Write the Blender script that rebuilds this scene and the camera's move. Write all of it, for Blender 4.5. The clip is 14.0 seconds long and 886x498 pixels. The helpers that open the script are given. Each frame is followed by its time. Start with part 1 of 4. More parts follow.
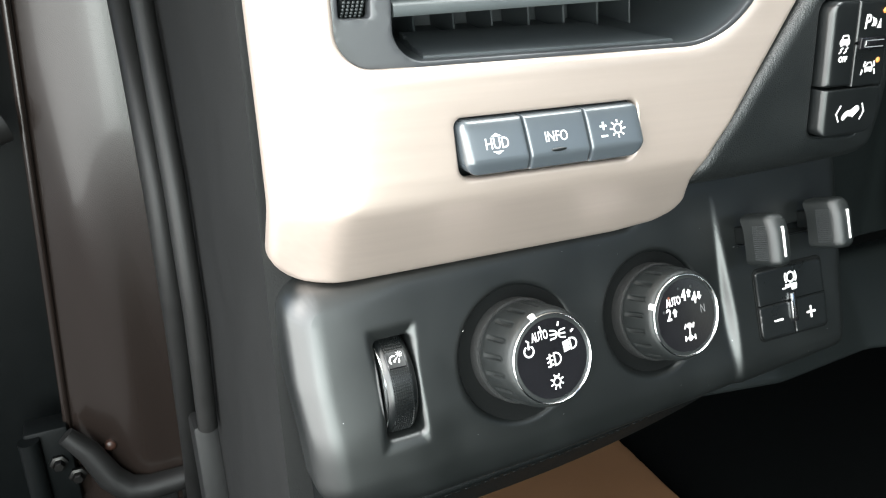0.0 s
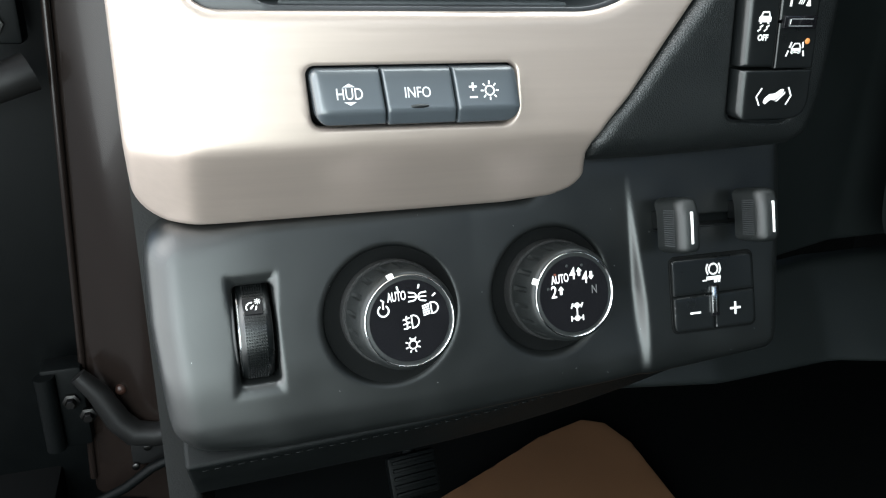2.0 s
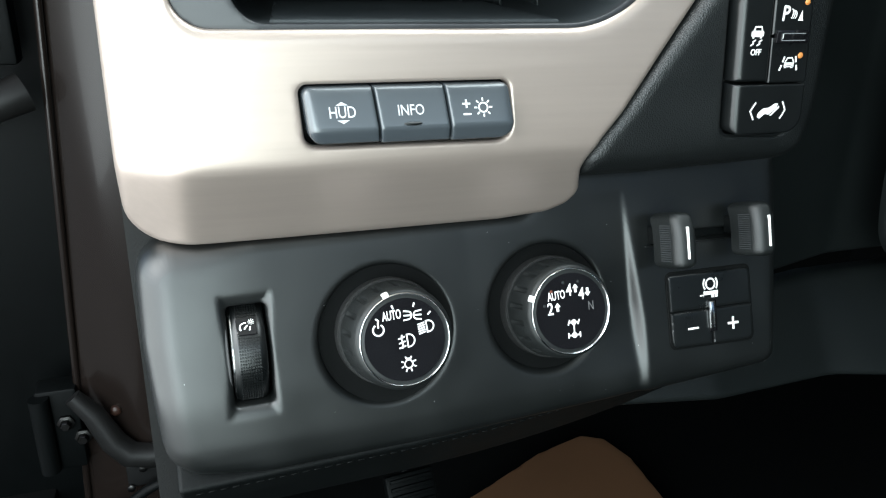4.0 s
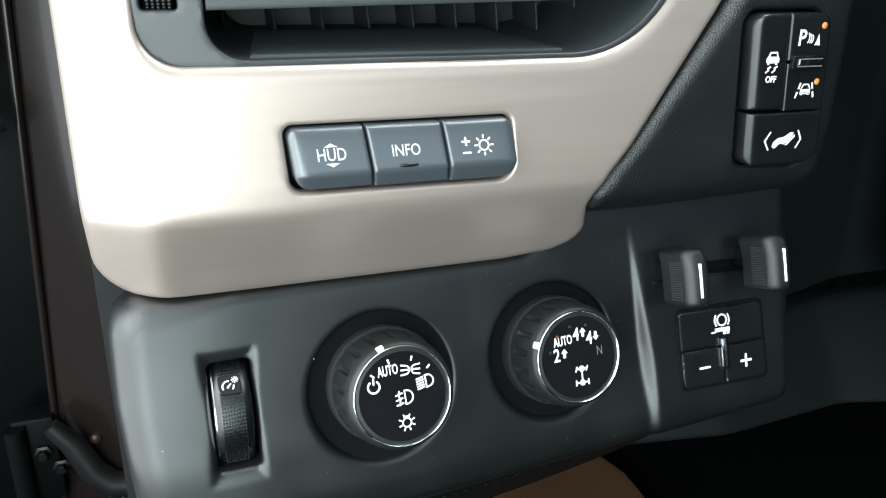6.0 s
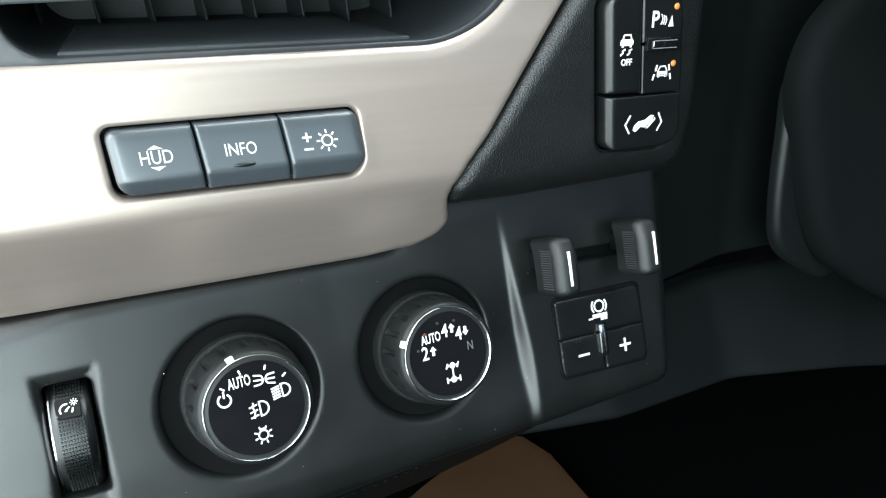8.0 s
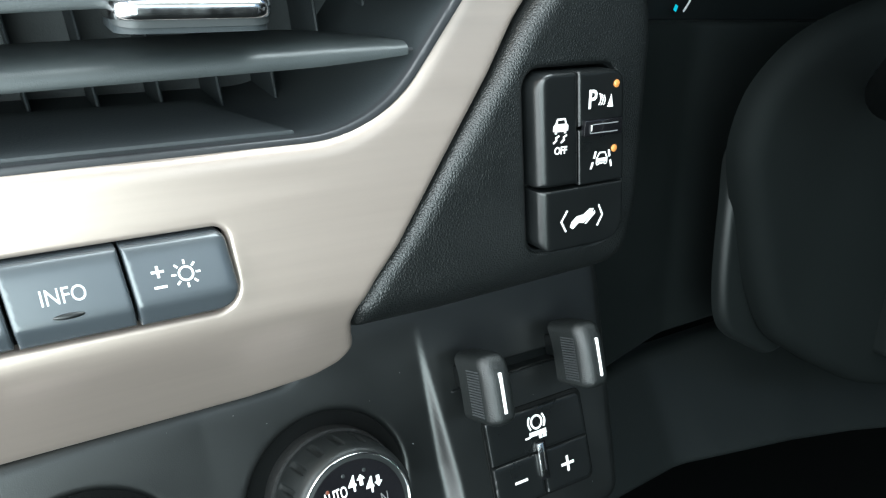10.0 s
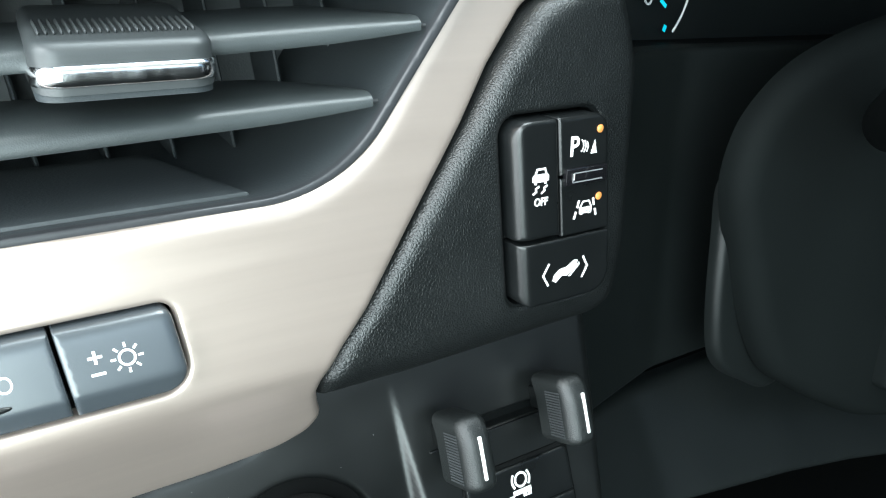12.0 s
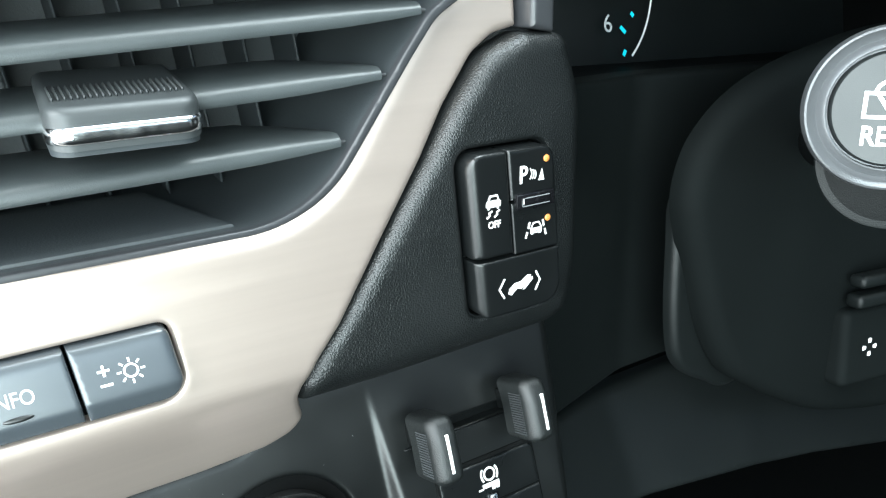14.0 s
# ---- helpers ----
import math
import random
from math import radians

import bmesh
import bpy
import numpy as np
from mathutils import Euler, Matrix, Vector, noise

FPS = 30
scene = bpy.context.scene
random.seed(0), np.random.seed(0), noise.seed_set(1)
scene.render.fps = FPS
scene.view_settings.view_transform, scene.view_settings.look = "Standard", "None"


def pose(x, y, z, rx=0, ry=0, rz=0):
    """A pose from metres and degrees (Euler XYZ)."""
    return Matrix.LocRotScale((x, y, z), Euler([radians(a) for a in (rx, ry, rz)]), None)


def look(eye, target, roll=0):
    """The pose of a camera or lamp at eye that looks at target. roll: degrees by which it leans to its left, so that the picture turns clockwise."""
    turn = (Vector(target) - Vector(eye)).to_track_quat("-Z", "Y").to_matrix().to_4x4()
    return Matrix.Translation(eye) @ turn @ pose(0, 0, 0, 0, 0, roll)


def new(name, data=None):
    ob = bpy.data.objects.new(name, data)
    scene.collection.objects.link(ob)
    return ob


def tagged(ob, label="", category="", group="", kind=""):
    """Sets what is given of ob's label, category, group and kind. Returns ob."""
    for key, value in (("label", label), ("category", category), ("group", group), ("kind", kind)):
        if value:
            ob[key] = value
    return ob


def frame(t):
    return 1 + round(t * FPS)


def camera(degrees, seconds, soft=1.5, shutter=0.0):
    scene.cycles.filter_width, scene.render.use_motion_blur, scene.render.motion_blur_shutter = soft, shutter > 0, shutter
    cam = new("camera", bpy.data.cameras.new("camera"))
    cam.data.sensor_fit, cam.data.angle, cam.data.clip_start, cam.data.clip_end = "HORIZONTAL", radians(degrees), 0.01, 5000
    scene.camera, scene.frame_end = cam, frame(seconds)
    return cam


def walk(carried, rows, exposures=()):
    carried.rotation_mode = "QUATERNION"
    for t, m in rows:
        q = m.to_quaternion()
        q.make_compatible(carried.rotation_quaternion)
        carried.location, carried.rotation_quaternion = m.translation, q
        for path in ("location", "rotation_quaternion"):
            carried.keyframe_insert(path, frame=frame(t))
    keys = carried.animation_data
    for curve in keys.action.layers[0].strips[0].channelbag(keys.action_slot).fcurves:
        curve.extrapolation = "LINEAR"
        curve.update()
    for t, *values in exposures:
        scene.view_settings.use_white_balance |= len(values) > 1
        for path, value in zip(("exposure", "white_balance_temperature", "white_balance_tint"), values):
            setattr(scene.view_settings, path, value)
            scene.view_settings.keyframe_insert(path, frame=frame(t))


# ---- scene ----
cam = camera(60.91, 14.0, soft=1.15)
# seconds, eye in metres, then yaw, pitch and roll in degrees
PATH = [
    (0, -0.14456, -0.22109, 0.74851, -25.323, -21.684, -0.500),
    (0.2, -0.10804, -0.20310, 0.73551, -23.085, -24.028, 3.031),
    (0.5, -0.08604, -0.23127, 0.73717, -21.547, -23.125, 3.776),
    (1, -0.08570, -0.25313, 0.74285, -20.234, -20.838, 2.506),
    (1.5, -0.08863, -0.25165, 0.75052, -19.498, -19.511, 0.507),
    (2, -0.07037, -0.25256, 0.73687, -18.951, -22.498, 1.983),
    (2.5, -0.06832, -0.27205, 0.74334, -18.862, -21.251, 1.809),
    (3, -0.06718, -0.25897, 0.73554, -19.357, -21.426, 1.710),
    (3.2, -0.06965, -0.25727, 0.73506, -19.020, -21.414, 1.598),
    (5.3, -0.06664, -0.23719, 0.74109, -20.446, -21.071, 1.314),
    (5.5, -0.06639, -0.23553, 0.74142, -20.699, -21.054, 1.330),
    (6, -0.06578, -0.22537, 0.74322, -20.440, -20.946, 1.065),
    (6.5, -0.06233, -0.22041, 0.74462, -20.567, -21.135, 0.815),
    (7, -0.05527, -0.23339, 0.74985, -22.443, -21.340, 0.749),
    (7.5, -0.04512, -0.23539, 0.74849, -24.385, -21.141, 0.275),
    (8, -0.03593, -0.22597, 0.74295, -25.654, -21.805, 0.208),
    (8.5, -0.03083, -0.21730, 0.74318, -27.288, -21.352, 0.265),
    (9, -0.02900, -0.21358, 0.74866, -29.990, -20.332, 1.025),
    (9.2, -0.02356, -0.20543, 0.74967, -31.313, -19.898, 1.081),
    (11.3, 0.01079, -0.15972, 0.76208, -31.906, -20.241, 0.338),
    (11.5, 0.01236, -0.16055, 0.76196, -31.876, -20.107, 0.296),
    (12, 0.01197, -0.16113, 0.76572, -32.297, -20.137, 0.106),
    (12.5, 0.01138, -0.15911, 0.76431, -33.044, -19.684, -0.155),
    (13, 0.01272, -0.16172, 0.76662, -32.779, -20.003, -0.713),
    (13.5, 0.01381, -0.16515, 0.76959, -32.599, -19.967, -1.337),
    (14, 0.00778, -0.18775, 0.77871, -32.429, -19.596, -1.096),
]
EXPOSURES = [(0.0, 0.82, 6700, 9), (0.5, 0.65, 6600, 9), (1.0, 0.4, 6550, 9), (2.0, 0.0, 6400, 8), (3.0, -0.04, 6300, 6), (6.5, -0.02, 6250, 5), (9.0, 0.18, 6200, 4), (11.5, 0.55, 6200, 4), (14.0, 0.77, 6200, 4)]
walk(cam, [(t, pose(x, y, z, 90 + pitch, 0, yaw) @ pose(0, 0, 0, 0, 0, roll)) for t, x, y, z, yaw, pitch, roll in PATH], EXPOSURES)

# ---- world and light ----
world = bpy.data.worlds.new("world")
scene.world = world
world.use_nodes = True
wn = world.node_tree
sky = wn.nodes.new("ShaderNodeTexSky")
sky.sky_type, sky.sun_disc = "NISHITA", False
sky.sun_elevation, sky.sun_rotation = radians(48), radians(250)
wn.links.new(sky.outputs[0], wn.nodes["Background"].inputs[0])
wn.nodes["Background"].inputs[1].default_value = 0.15
sun = new("sun", bpy.data.lights.new("sun", "SUN"))
sun.data.energy, sun.data.angle, sun.data.color = 1.0, radians(30), (1.0, 0.97, 0.93)
sun.matrix_world = look((-1.9, -0.9, 2.4), (0, 0, 0.65))


def area(name, eye, target, sx, sy, watts, colour):
    ob = new(name, bpy.data.lights.new(name, "AREA"))
    ob.data.shape, ob.data.size, ob.data.size_y, ob.data.energy, ob.data.color = "RECTANGLE", sx, sy, watts, colour
    ob.matrix_world = look(eye, target)
    return ob


# daylight through the open door, the windscreen and the rear glass
area("door_daylight", (-0.42, -0.27, 0.82), (0.10, -0.15, 0.67), 0.95, 1.05, 16.5, (0.95, 0.99, 1.0))
area("windscreen_daylight", (0.20, 0.05, 1.36), (0.06, -0.04, 0.75), 1.0, 0.45, 15.0, (0.90, 0.98, 1.0))
# unseen fill lamp behind on the left, added to brighten the panel's left side
area("rear_left_fill", (-0.36, -1.15, 0.68), (-0.04, 0.0, 0.60), 0.66, 0.95, 13.5, (0.88, 1.0, 0.99))
area("rear_glass_daylight", (0.30, -1.50, 1.20), (0.04, 0.0, 0.72), 1.0, 0.34, 1.8, (0.88, 0.98, 1.0))


# ---- materials ----
def material(name, colour, rough=0.5, metal=0.0, spec=0.5, grain=0.0, grain_scale=1500.0, vary=0.12, vary_scale=60.0,
             coat=0.0, stretch=(1, 1, 1), rough_vary=0.08, pebbles=False, glow=None):
    m = bpy.data.materials.new(name)
    m.use_nodes = True
    nt = m.node_tree
    b = nt.nodes["Principled BSDF"]
    b.inputs["Metallic"].default_value = metal
    b.inputs["Specular IOR Level"].default_value = spec
    b.inputs["Coat Weight"].default_value = coat
    b.inputs["Coat Roughness"].default_value = 0.06
    geo = nt.nodes.new("ShaderNodeTexCoord")
    mp = nt.nodes.new("ShaderNodeMapping")
    mp.inputs["Scale"].default_value = stretch
    nt.links.new(geo.outputs["Object"], mp.inputs[0])
    big = nt.nodes.new("ShaderNodeTexNoise")
    big.inputs["Scale"].default_value, big.inputs["Detail"].default_value = vary_scale, 4
    nt.links.new(mp.outputs[0], big.inputs["Vector"])
    ramp = nt.nodes.new("ShaderNodeMix")
    ramp.data_type = "RGBA"
    nt.links.new(big.outputs[0], ramp.inputs["Factor"])
    ramp.inputs["A"].default_value = (*[c * (1 - vary) for c in colour], 1)
    ramp.inputs["B"].default_value = (*[min(1, c * (1 + vary)) for c in colour], 1)
    nt.links.new(ramp.outputs["Result"], b.inputs["Base Color"])
    mr = nt.nodes.new("ShaderNodeMapRange")
    mr.inputs["To Min"].default_value, mr.inputs["To Max"].default_value = max(0.02, rough - rough_vary), min(1, rough + rough_vary)
    nt.links.new(big.outputs[0], mr.inputs["Value"])
    nt.links.new(mr.outputs[0], b.inputs["Roughness"])
    if grain:
        fine = nt.nodes.new("ShaderNodeTexVoronoi" if pebbles else "ShaderNodeTexNoise")
        fine.inputs["Scale"].default_value = grain_scale
        nt.links.new(mp.outputs[0], fine.inputs["Vector"])
        relief = fine.outputs[0]
        if pebbles:
            fine.feature = "DISTANCE_TO_EDGE"
            warp = nt.nodes.new("ShaderNodeTexNoise")
            warp.inputs["Scale"].default_value = grain_scale * 0.6
            nt.links.new(mp.outputs[0], warp.inputs["Vector"])
            add = nt.nodes.new("ShaderNodeMixRGB")
            add.blend_type = "ADD"
            add.inputs[0].default_value = 0.0009
            nt.links.new(mp.outputs[0], add.inputs[1])
            nt.links.new(warp.outputs[1], add.inputs[2])
            nt.links.new(add.outputs[0], fine.inputs["Vector"])
            dome = nt.nodes.new("ShaderNodeMapRange")
            dome.interpolation_type = "SMOOTHSTEP"
            dome.inputs["From Max"].default_value = 0.32
            nt.links.new(relief, dome.inputs["Value"])
            relief = dome.outputs[0]
        bump = nt.nodes.new("ShaderNodeBump")
        bump.inputs["Strength"].default_value, bump.inputs["Distance"].default_value = grain, 0.0004
        nt.links.new(relief, bump.inputs["Height"])
        nt.links.new(bump.outputs[0], b.inputs["Normal"])
    if glow:
        b.inputs["Emission Color"].default_value, b.inputs["Emission Strength"].default_value = (*glow[:3], 1), glow[3]
    return m


CHAMPAGNE = material("champagne_satin_metal", (0.500, 0.418, 0.368), 0.37, 0.72, grain=0.06, grain_scale=900, vary=0.06, vary_scale=420,
                     stretch=(0.035, 1, 1), rough_vary=0.05)
PANEL = material("soft_touch_black", (0.0026, 0.0034, 0.0034), 0.37, spec=0.72, grain=0.07, grain_scale=2600, vary=0.2, vary_scale=45)
MOULDED = material("moulded_black", (0.0042, 0.0056, 0.0056), 0.46, spec=0.24, grain=0.3, grain_scale=2200, vary=0.2, vary_scale=30)
BOLSTER = material("satin_black_moulding", (0.0045, 0.0060, 0.0060), 0.42, spec=0.45, grain=0.25, grain_scale=2200, vary=0.15, vary_scale=25)
SHROUD = material("matt_shroud_black", (0.0045, 0.0058, 0.0058), 0.7, spec=0.05, grain=0.2, grain_scale=2200, vary=0.15, vary_scale=30)
DARK = material("black_plastic", (0.0025, 0.0032, 0.0033), 0.5, spec=0.12, grain=0.3, grain_scale=2200, vary=0.2)
LEATHER = material("black_grained_vinyl", (0.0040, 0.0051, 0.0052), 0.40, spec=0.55, grain=0.32, grain_scale=1050, vary=0.2, pebbles=True)
SLATE = material("slate_button_plastic", (0.046, 0.054, 0.061), 0.26, spec=1.0, grain=0.03, grain_scale=3000, vary=0.05, rough_vary=0.02)
KEY = material("switch_black", (0.0038, 0.0046, 0.0048), 0.30, spec=0.62, grain=0.12, grain_scale=3200, vary=0.12)
DISHED = material("matt_black_dish", (0.0022, 0.0026, 0.0026), 0.7, spec=0.1, grain=0.2, grain_scale=2500, vary=0.2)
GLOSS = material("gloss_black", (0.006, 0.006, 0.007), 0.12, vary=0.3)
GRIP = material("rubberised_grip", (0.0085, 0.0098, 0.0098), 0.42, spec=0.38, grain=0.25, grain_scale=2800, vary=0.25, vary_scale=200)
CHROME = material("chrome", (0.86, 0.87, 0.88), 0.14, 1.0, vary=0.02, rough_vary=0.02)
SOFT_CHROME = material("soft_chrome", (0.84, 0.85, 0.86), 0.18, 1.0, vary=0.05, vary_scale=300, rough_vary=0.12)
SATIN = material("satin_chrome", (0.78, 0.79, 0.80), 0.2, 1.0, vary=0.04, rough_vary=0.05)
VENT = material("vent_grey_plastic", (0.036, 0.042, 0.043), 0.38, spec=0.6, grain=0.15, grain_scale=2600, vary=0.12, vary_scale=90)
VENT_BACK = material("vent_duct_plastic", (0.034, 0.040, 0.043), 0.5, grain=0.2, vary=0.15)
TABGREY = material("vent_tab_plastic", (0.032, 0.036, 0.037), 0.42, grain=0.06, grain_scale=2400, vary=0.12)
BEZEL = material("vent_bezel_plastic", (0.028, 0.0295, 0.032), 0.36, grain=0.07, grain_scale=2600, vary=0.15)
VENT_DARK = material("vent_shadow_plastic", (0.030, 0.036, 0.039), 0.5, spec=0.3, grain=0.2, vary=0.15)
PRINT = material("white_print", (0.82, 0.82, 0.80), 0.5, vary=0.03)
PALE = material("pale_grey_print", (0.50, 0.51, 0.52), 0.5, vary=0.05)
RIBGREY = material("slider_rib", (0.040, 0.043, 0.045), 0.4, vary=0.2)
# pale grey for painted highlights along the lamp slot's edges
PALE_EDGE = material("edge_highlight", (0.16, 0.165, 0.17), 0.35, vary=0.1)
FAINT = material("unlit_print", (0.10, 0.10, 0.10), 0.5, vary=0.05)
AMBER = material("amber_lamp", (0.52, 0.20, 0.055), 0.3, vary=0.05, glow=(1.0, 0.35, 0.05, 0.06))
AMBER_OFF = material("dim_amber_lamp", (0.12, 0.035, 0.02), 0.3, vary=0.1)
UNLIT = material("unlit_lamp", (0.018, 0.020, 0.020), 0.3, vary=0.1)
COLLAR = material("rough_rubber", (0.007, 0.0075, 0.0075), 0.6, spec=0.35, grain=0.9, grain_scale=1600, vary=0.35, vary_scale=700)
TEAL = material("lit_teal_marks", (0.02, 0.30, 0.36), 0.4, vary=0.05, glow=(0.02, 0.55, 0.70, 0.55))
PAINT = material("dark_brown_body_paint", (0.013, 0.0094, 0.0080), 0.26, 0.1, spec=0.35, coat=0.15, vary=0.1, vary_scale=8, rough_vary=0.03)
RUBBER = material("door_seal_rubber", (0.0085, 0.0085, 0.0083), 0.5, spec=0.25, grain=0.3, grain_scale=900, vary=0.2)
ENDCAP = material("dark_grey_moulding", (0.0082, 0.0084, 0.0084), 0.55, spec=0.2, grain=0.35, grain_scale=1200, vary=0.15, vary_scale=20)
STEEL = material("zinc_bolt", (0.07, 0.068, 0.066), 0.35, 1.0, vary=0.15, vary_scale=300)
COPPER = material("copper_brown_plastic", (0.035, 0.016, 0.011), 0.4, vary=0.15)
CONCRETE = material("pale_concrete", (0.44, 0.40, 0.34), 0.8, grain=0.4, grain_scale=60, vary=0.15, vary_scale=1.2)
THUMB = material("slider_black", (0.0055, 0.0068, 0.0068), 0.42, grain=0.45, grain_scale=2400, vary=0.25, vary_scale=500)
RIMGREY = material("grey_satin_rim", (0.125, 0.13, 0.135), 0.36, 0.6, grain=0.25, grain_scale=1800, vary=0.12)
CAPGREY = material("grey_cap_plastic", (0.014, 0.016, 0.0165), 0.35, grain=0.1, grain_scale=2600, vary=0.1)
KRAFT = material("kraft_paper", (0.120, 0.056, 0.022), 0.75, grain=0.4, grain_scale=250, vary=0.18, vary_scale=12)
CARPET = material("black_carpet", (0.0025, 0.003, 0.003), 0.95, spec=0.05, grain=0.9, grain_scale=700, vary=0.4, vary_scale=150)
HEADLINER = material("pale_headliner", (0.58, 0.57, 0.54), 0.9, grain=0.3, grain_scale=500, vary=0.05, vary_scale=10)
CLOTH = material("cabin_lining", (0.004, 0.0045, 0.0045), 0.9, spec=0.1, grain=0.4, grain_scale=400, vary=0.1, vary_scale=10)


# ---- mesh helpers ----
def frame_at(origin, u, v):
    """A local frame: u to the right, v up and w out of the surface."""
    u, v = Vector(u).normalized(), Vector(v)
    w = u.cross(v).normalized()
    v = w.cross(u)
    m = Matrix((u, v, w)).transposed().to_4x4()
    m.translation = origin
    return m


TILT = Vector((0, 0.322, 0.947))


def dash(x, y, z):
    return frame_at((x, y, z), (1, 0, 0), (0, 0, 1))


def panel_y(x, z):
    """Depth of the control panel's face; the brake pod stands proud of the rest."""
    edge = 0.1106 + (0.6356 - z) * 0.055
    s = np.clip((x - edge) / (0.0014 + 0.0046 * np.clip((0.640 - z) / 0.055, 0, 1)), 0, 1)
    s = s * s * (3 - 2 * s)
    lean = 0.055 * (x - 0.036)
    lean = np.where(x > 0.036, lean * np.clip((0.642 - z) / 0.05, 0, 1), lean)
    fade = np.clip((0.584 - z) / 0.030, 0, 1)
    return 0.0155 + 0.34 * (z - 0.605) + (1 - s) * lean * (1 - 0.65 * fade * fade * (3 - 2 * fade))


def panel(x, z, out=0.0):
    m = frame_at((x, float(panel_y(x, z)), z), (1, 0, 0), TILT)
    return m @ Matrix.Translation((0, 0, out))


def finish(bm, name, mat, parent=None, label="", smooth=True, angle=40):
    bmesh.ops.recalc_face_normals(bm, faces=bm.faces)
    me = bpy.data.meshes.new(name)
    bm.to_mesh(me)
    bm.free()
    for p in me.polygons:
        p.use_smooth = smooth
    if smooth:
        me.set_sharp_from_angle(angle=radians(angle))
    me.materials.append(mat)
    ob = new(name, me)
    if parent:
        ob.parent = parent
    if label:
        tagged(ob, label)
    return ob


def part(name, bm, mat, parent, label="", **kw):
    return finish(bm, name, mat, parent, label, **kw)


def thing(name, label, category, group="", kind=""):
    return tagged(new(name), label, category, group, kind)


def rounded(points, radii, n=6):
    """A polygon with its corners rounded."""
    out, k = [], len(points)
    for i, p in enumerate(points):
        r = radii[i] if isinstance(radii, (list, tuple)) else radii
        a, p, c = Vector(points[i - 1]), Vector(p), Vector(points[(i + 1) % k])
        d0, d1 = (a - p), (c - p)
        l0, l1 = d0.length, d1.length
        d0.normalize(), d1.normalize()
        ang = math.acos(max(-1, min(1, d0.dot(d1))))
        t = min(r / max(math.tan(ang / 2), 1e-6), 0.49 * min(l0, l1))
        if t < 1e-6 or ang > radians(176):
            out.append(tuple(p))
            continue
        rr = t * math.tan(ang / 2)
        mid = (d0 + d1).normalized() * (rr / math.sin(ang / 2)) + p
        s, e = p + d0 * t - mid, p + d1 * t - mid
        a0 = math.atan2(s.y, s.x)
        da = (math.atan2(e.y, e.x) - a0 + math.pi) % (2 * math.pi) - math.pi
        out += [(mid.x + rr * math.cos(a0 + da * j / n), mid.y + rr * math.sin(a0 + da * j / n)) for j in range(n + 1)]
    return out


def flowing(points, n=8):
    """A closed smooth curve through the points."""
    p, out = np.array(points, float), []
    for i in range(len(p)):
        a, b, c, d = p[i - 1], p[i], p[(i + 1) % len(p)], p[(i + 2) % len(p)]
        for k in range(n):
            t = k / n
            out.append(tuple(0.5 * (2 * b + (c - a) * t + (2 * a - 5 * b + 4 * c - d) * t * t + (3 * b - a - 3 * c + d) * t ** 3)))
    return [(float(x), float(y)) for x, y in out]


def circle(cx, cy, r, n=48):
    return [(cx + r * math.cos(2 * math.pi * i / n), cy + r * math.sin(2 * math.pi * i / n)) for i in range(n)]


def resample(loop, step):
    out = []
    for i, p in enumerate(loop):
        q = loop[(i + 1) % len(loop)]
        n = max(1, int(math.ceil(math.dist(p, q) / step)))
        out += [(p[0] + (q[0] - p[0]) * j / n, p[1] + (q[1] - p[1]) * j / n) for j in range(n)]
    return out


def edge_distance(pts, loop):
    a = np.array(loop)
    b = np.roll(a, -1, 0)
    d, best = b - a, np.full(len(pts), 1e9)
    ll = (d ** 2).sum(1) + 1e-18
    for s in range(0, len(pts), 2000):
        q = pts[s:s + 2000, None] - a[None]
        t = np.clip((q * d).sum(-1) / ll, 0, 1)
        best[s:s + 2000] = np.sqrt(((q - t[..., None] * d) ** 2).sum(-1)).min(1)
    return best


def inside(pts, loop):
    a = np.array(loop)
    b = np.roll(a, -1, 0)
    x, y = pts[:, 0, None], pts[:, 1, None]
    cross = (a[:, 1] > y) != (b[:, 1] > y)
    at = (b[:, 0] - a[:, 0]) * (y - a[:, 1]) / (b[:, 1] - a[:, 1] + 1e-30) + a[:, 0]
    return (cross & (x < at)).sum(1) % 2 == 1


def offset_loop(loop, d):
    a = np.array(loop)
    t = np.roll(a, -1, 0) - np.roll(a, 1, 0)
    t /= np.linalg.norm(t, axis=1)[:, None] + 1e-12
    area2 = (a[:, 0] * np.roll(a[:, 1], -1) - np.roll(a[:, 0], -1) * a[:, 1]).sum()
    nrm = np.stack([-t[:, 1], t[:, 0]], 1) * (1 if area2 > 0 else -1)
    return a + nrm * d


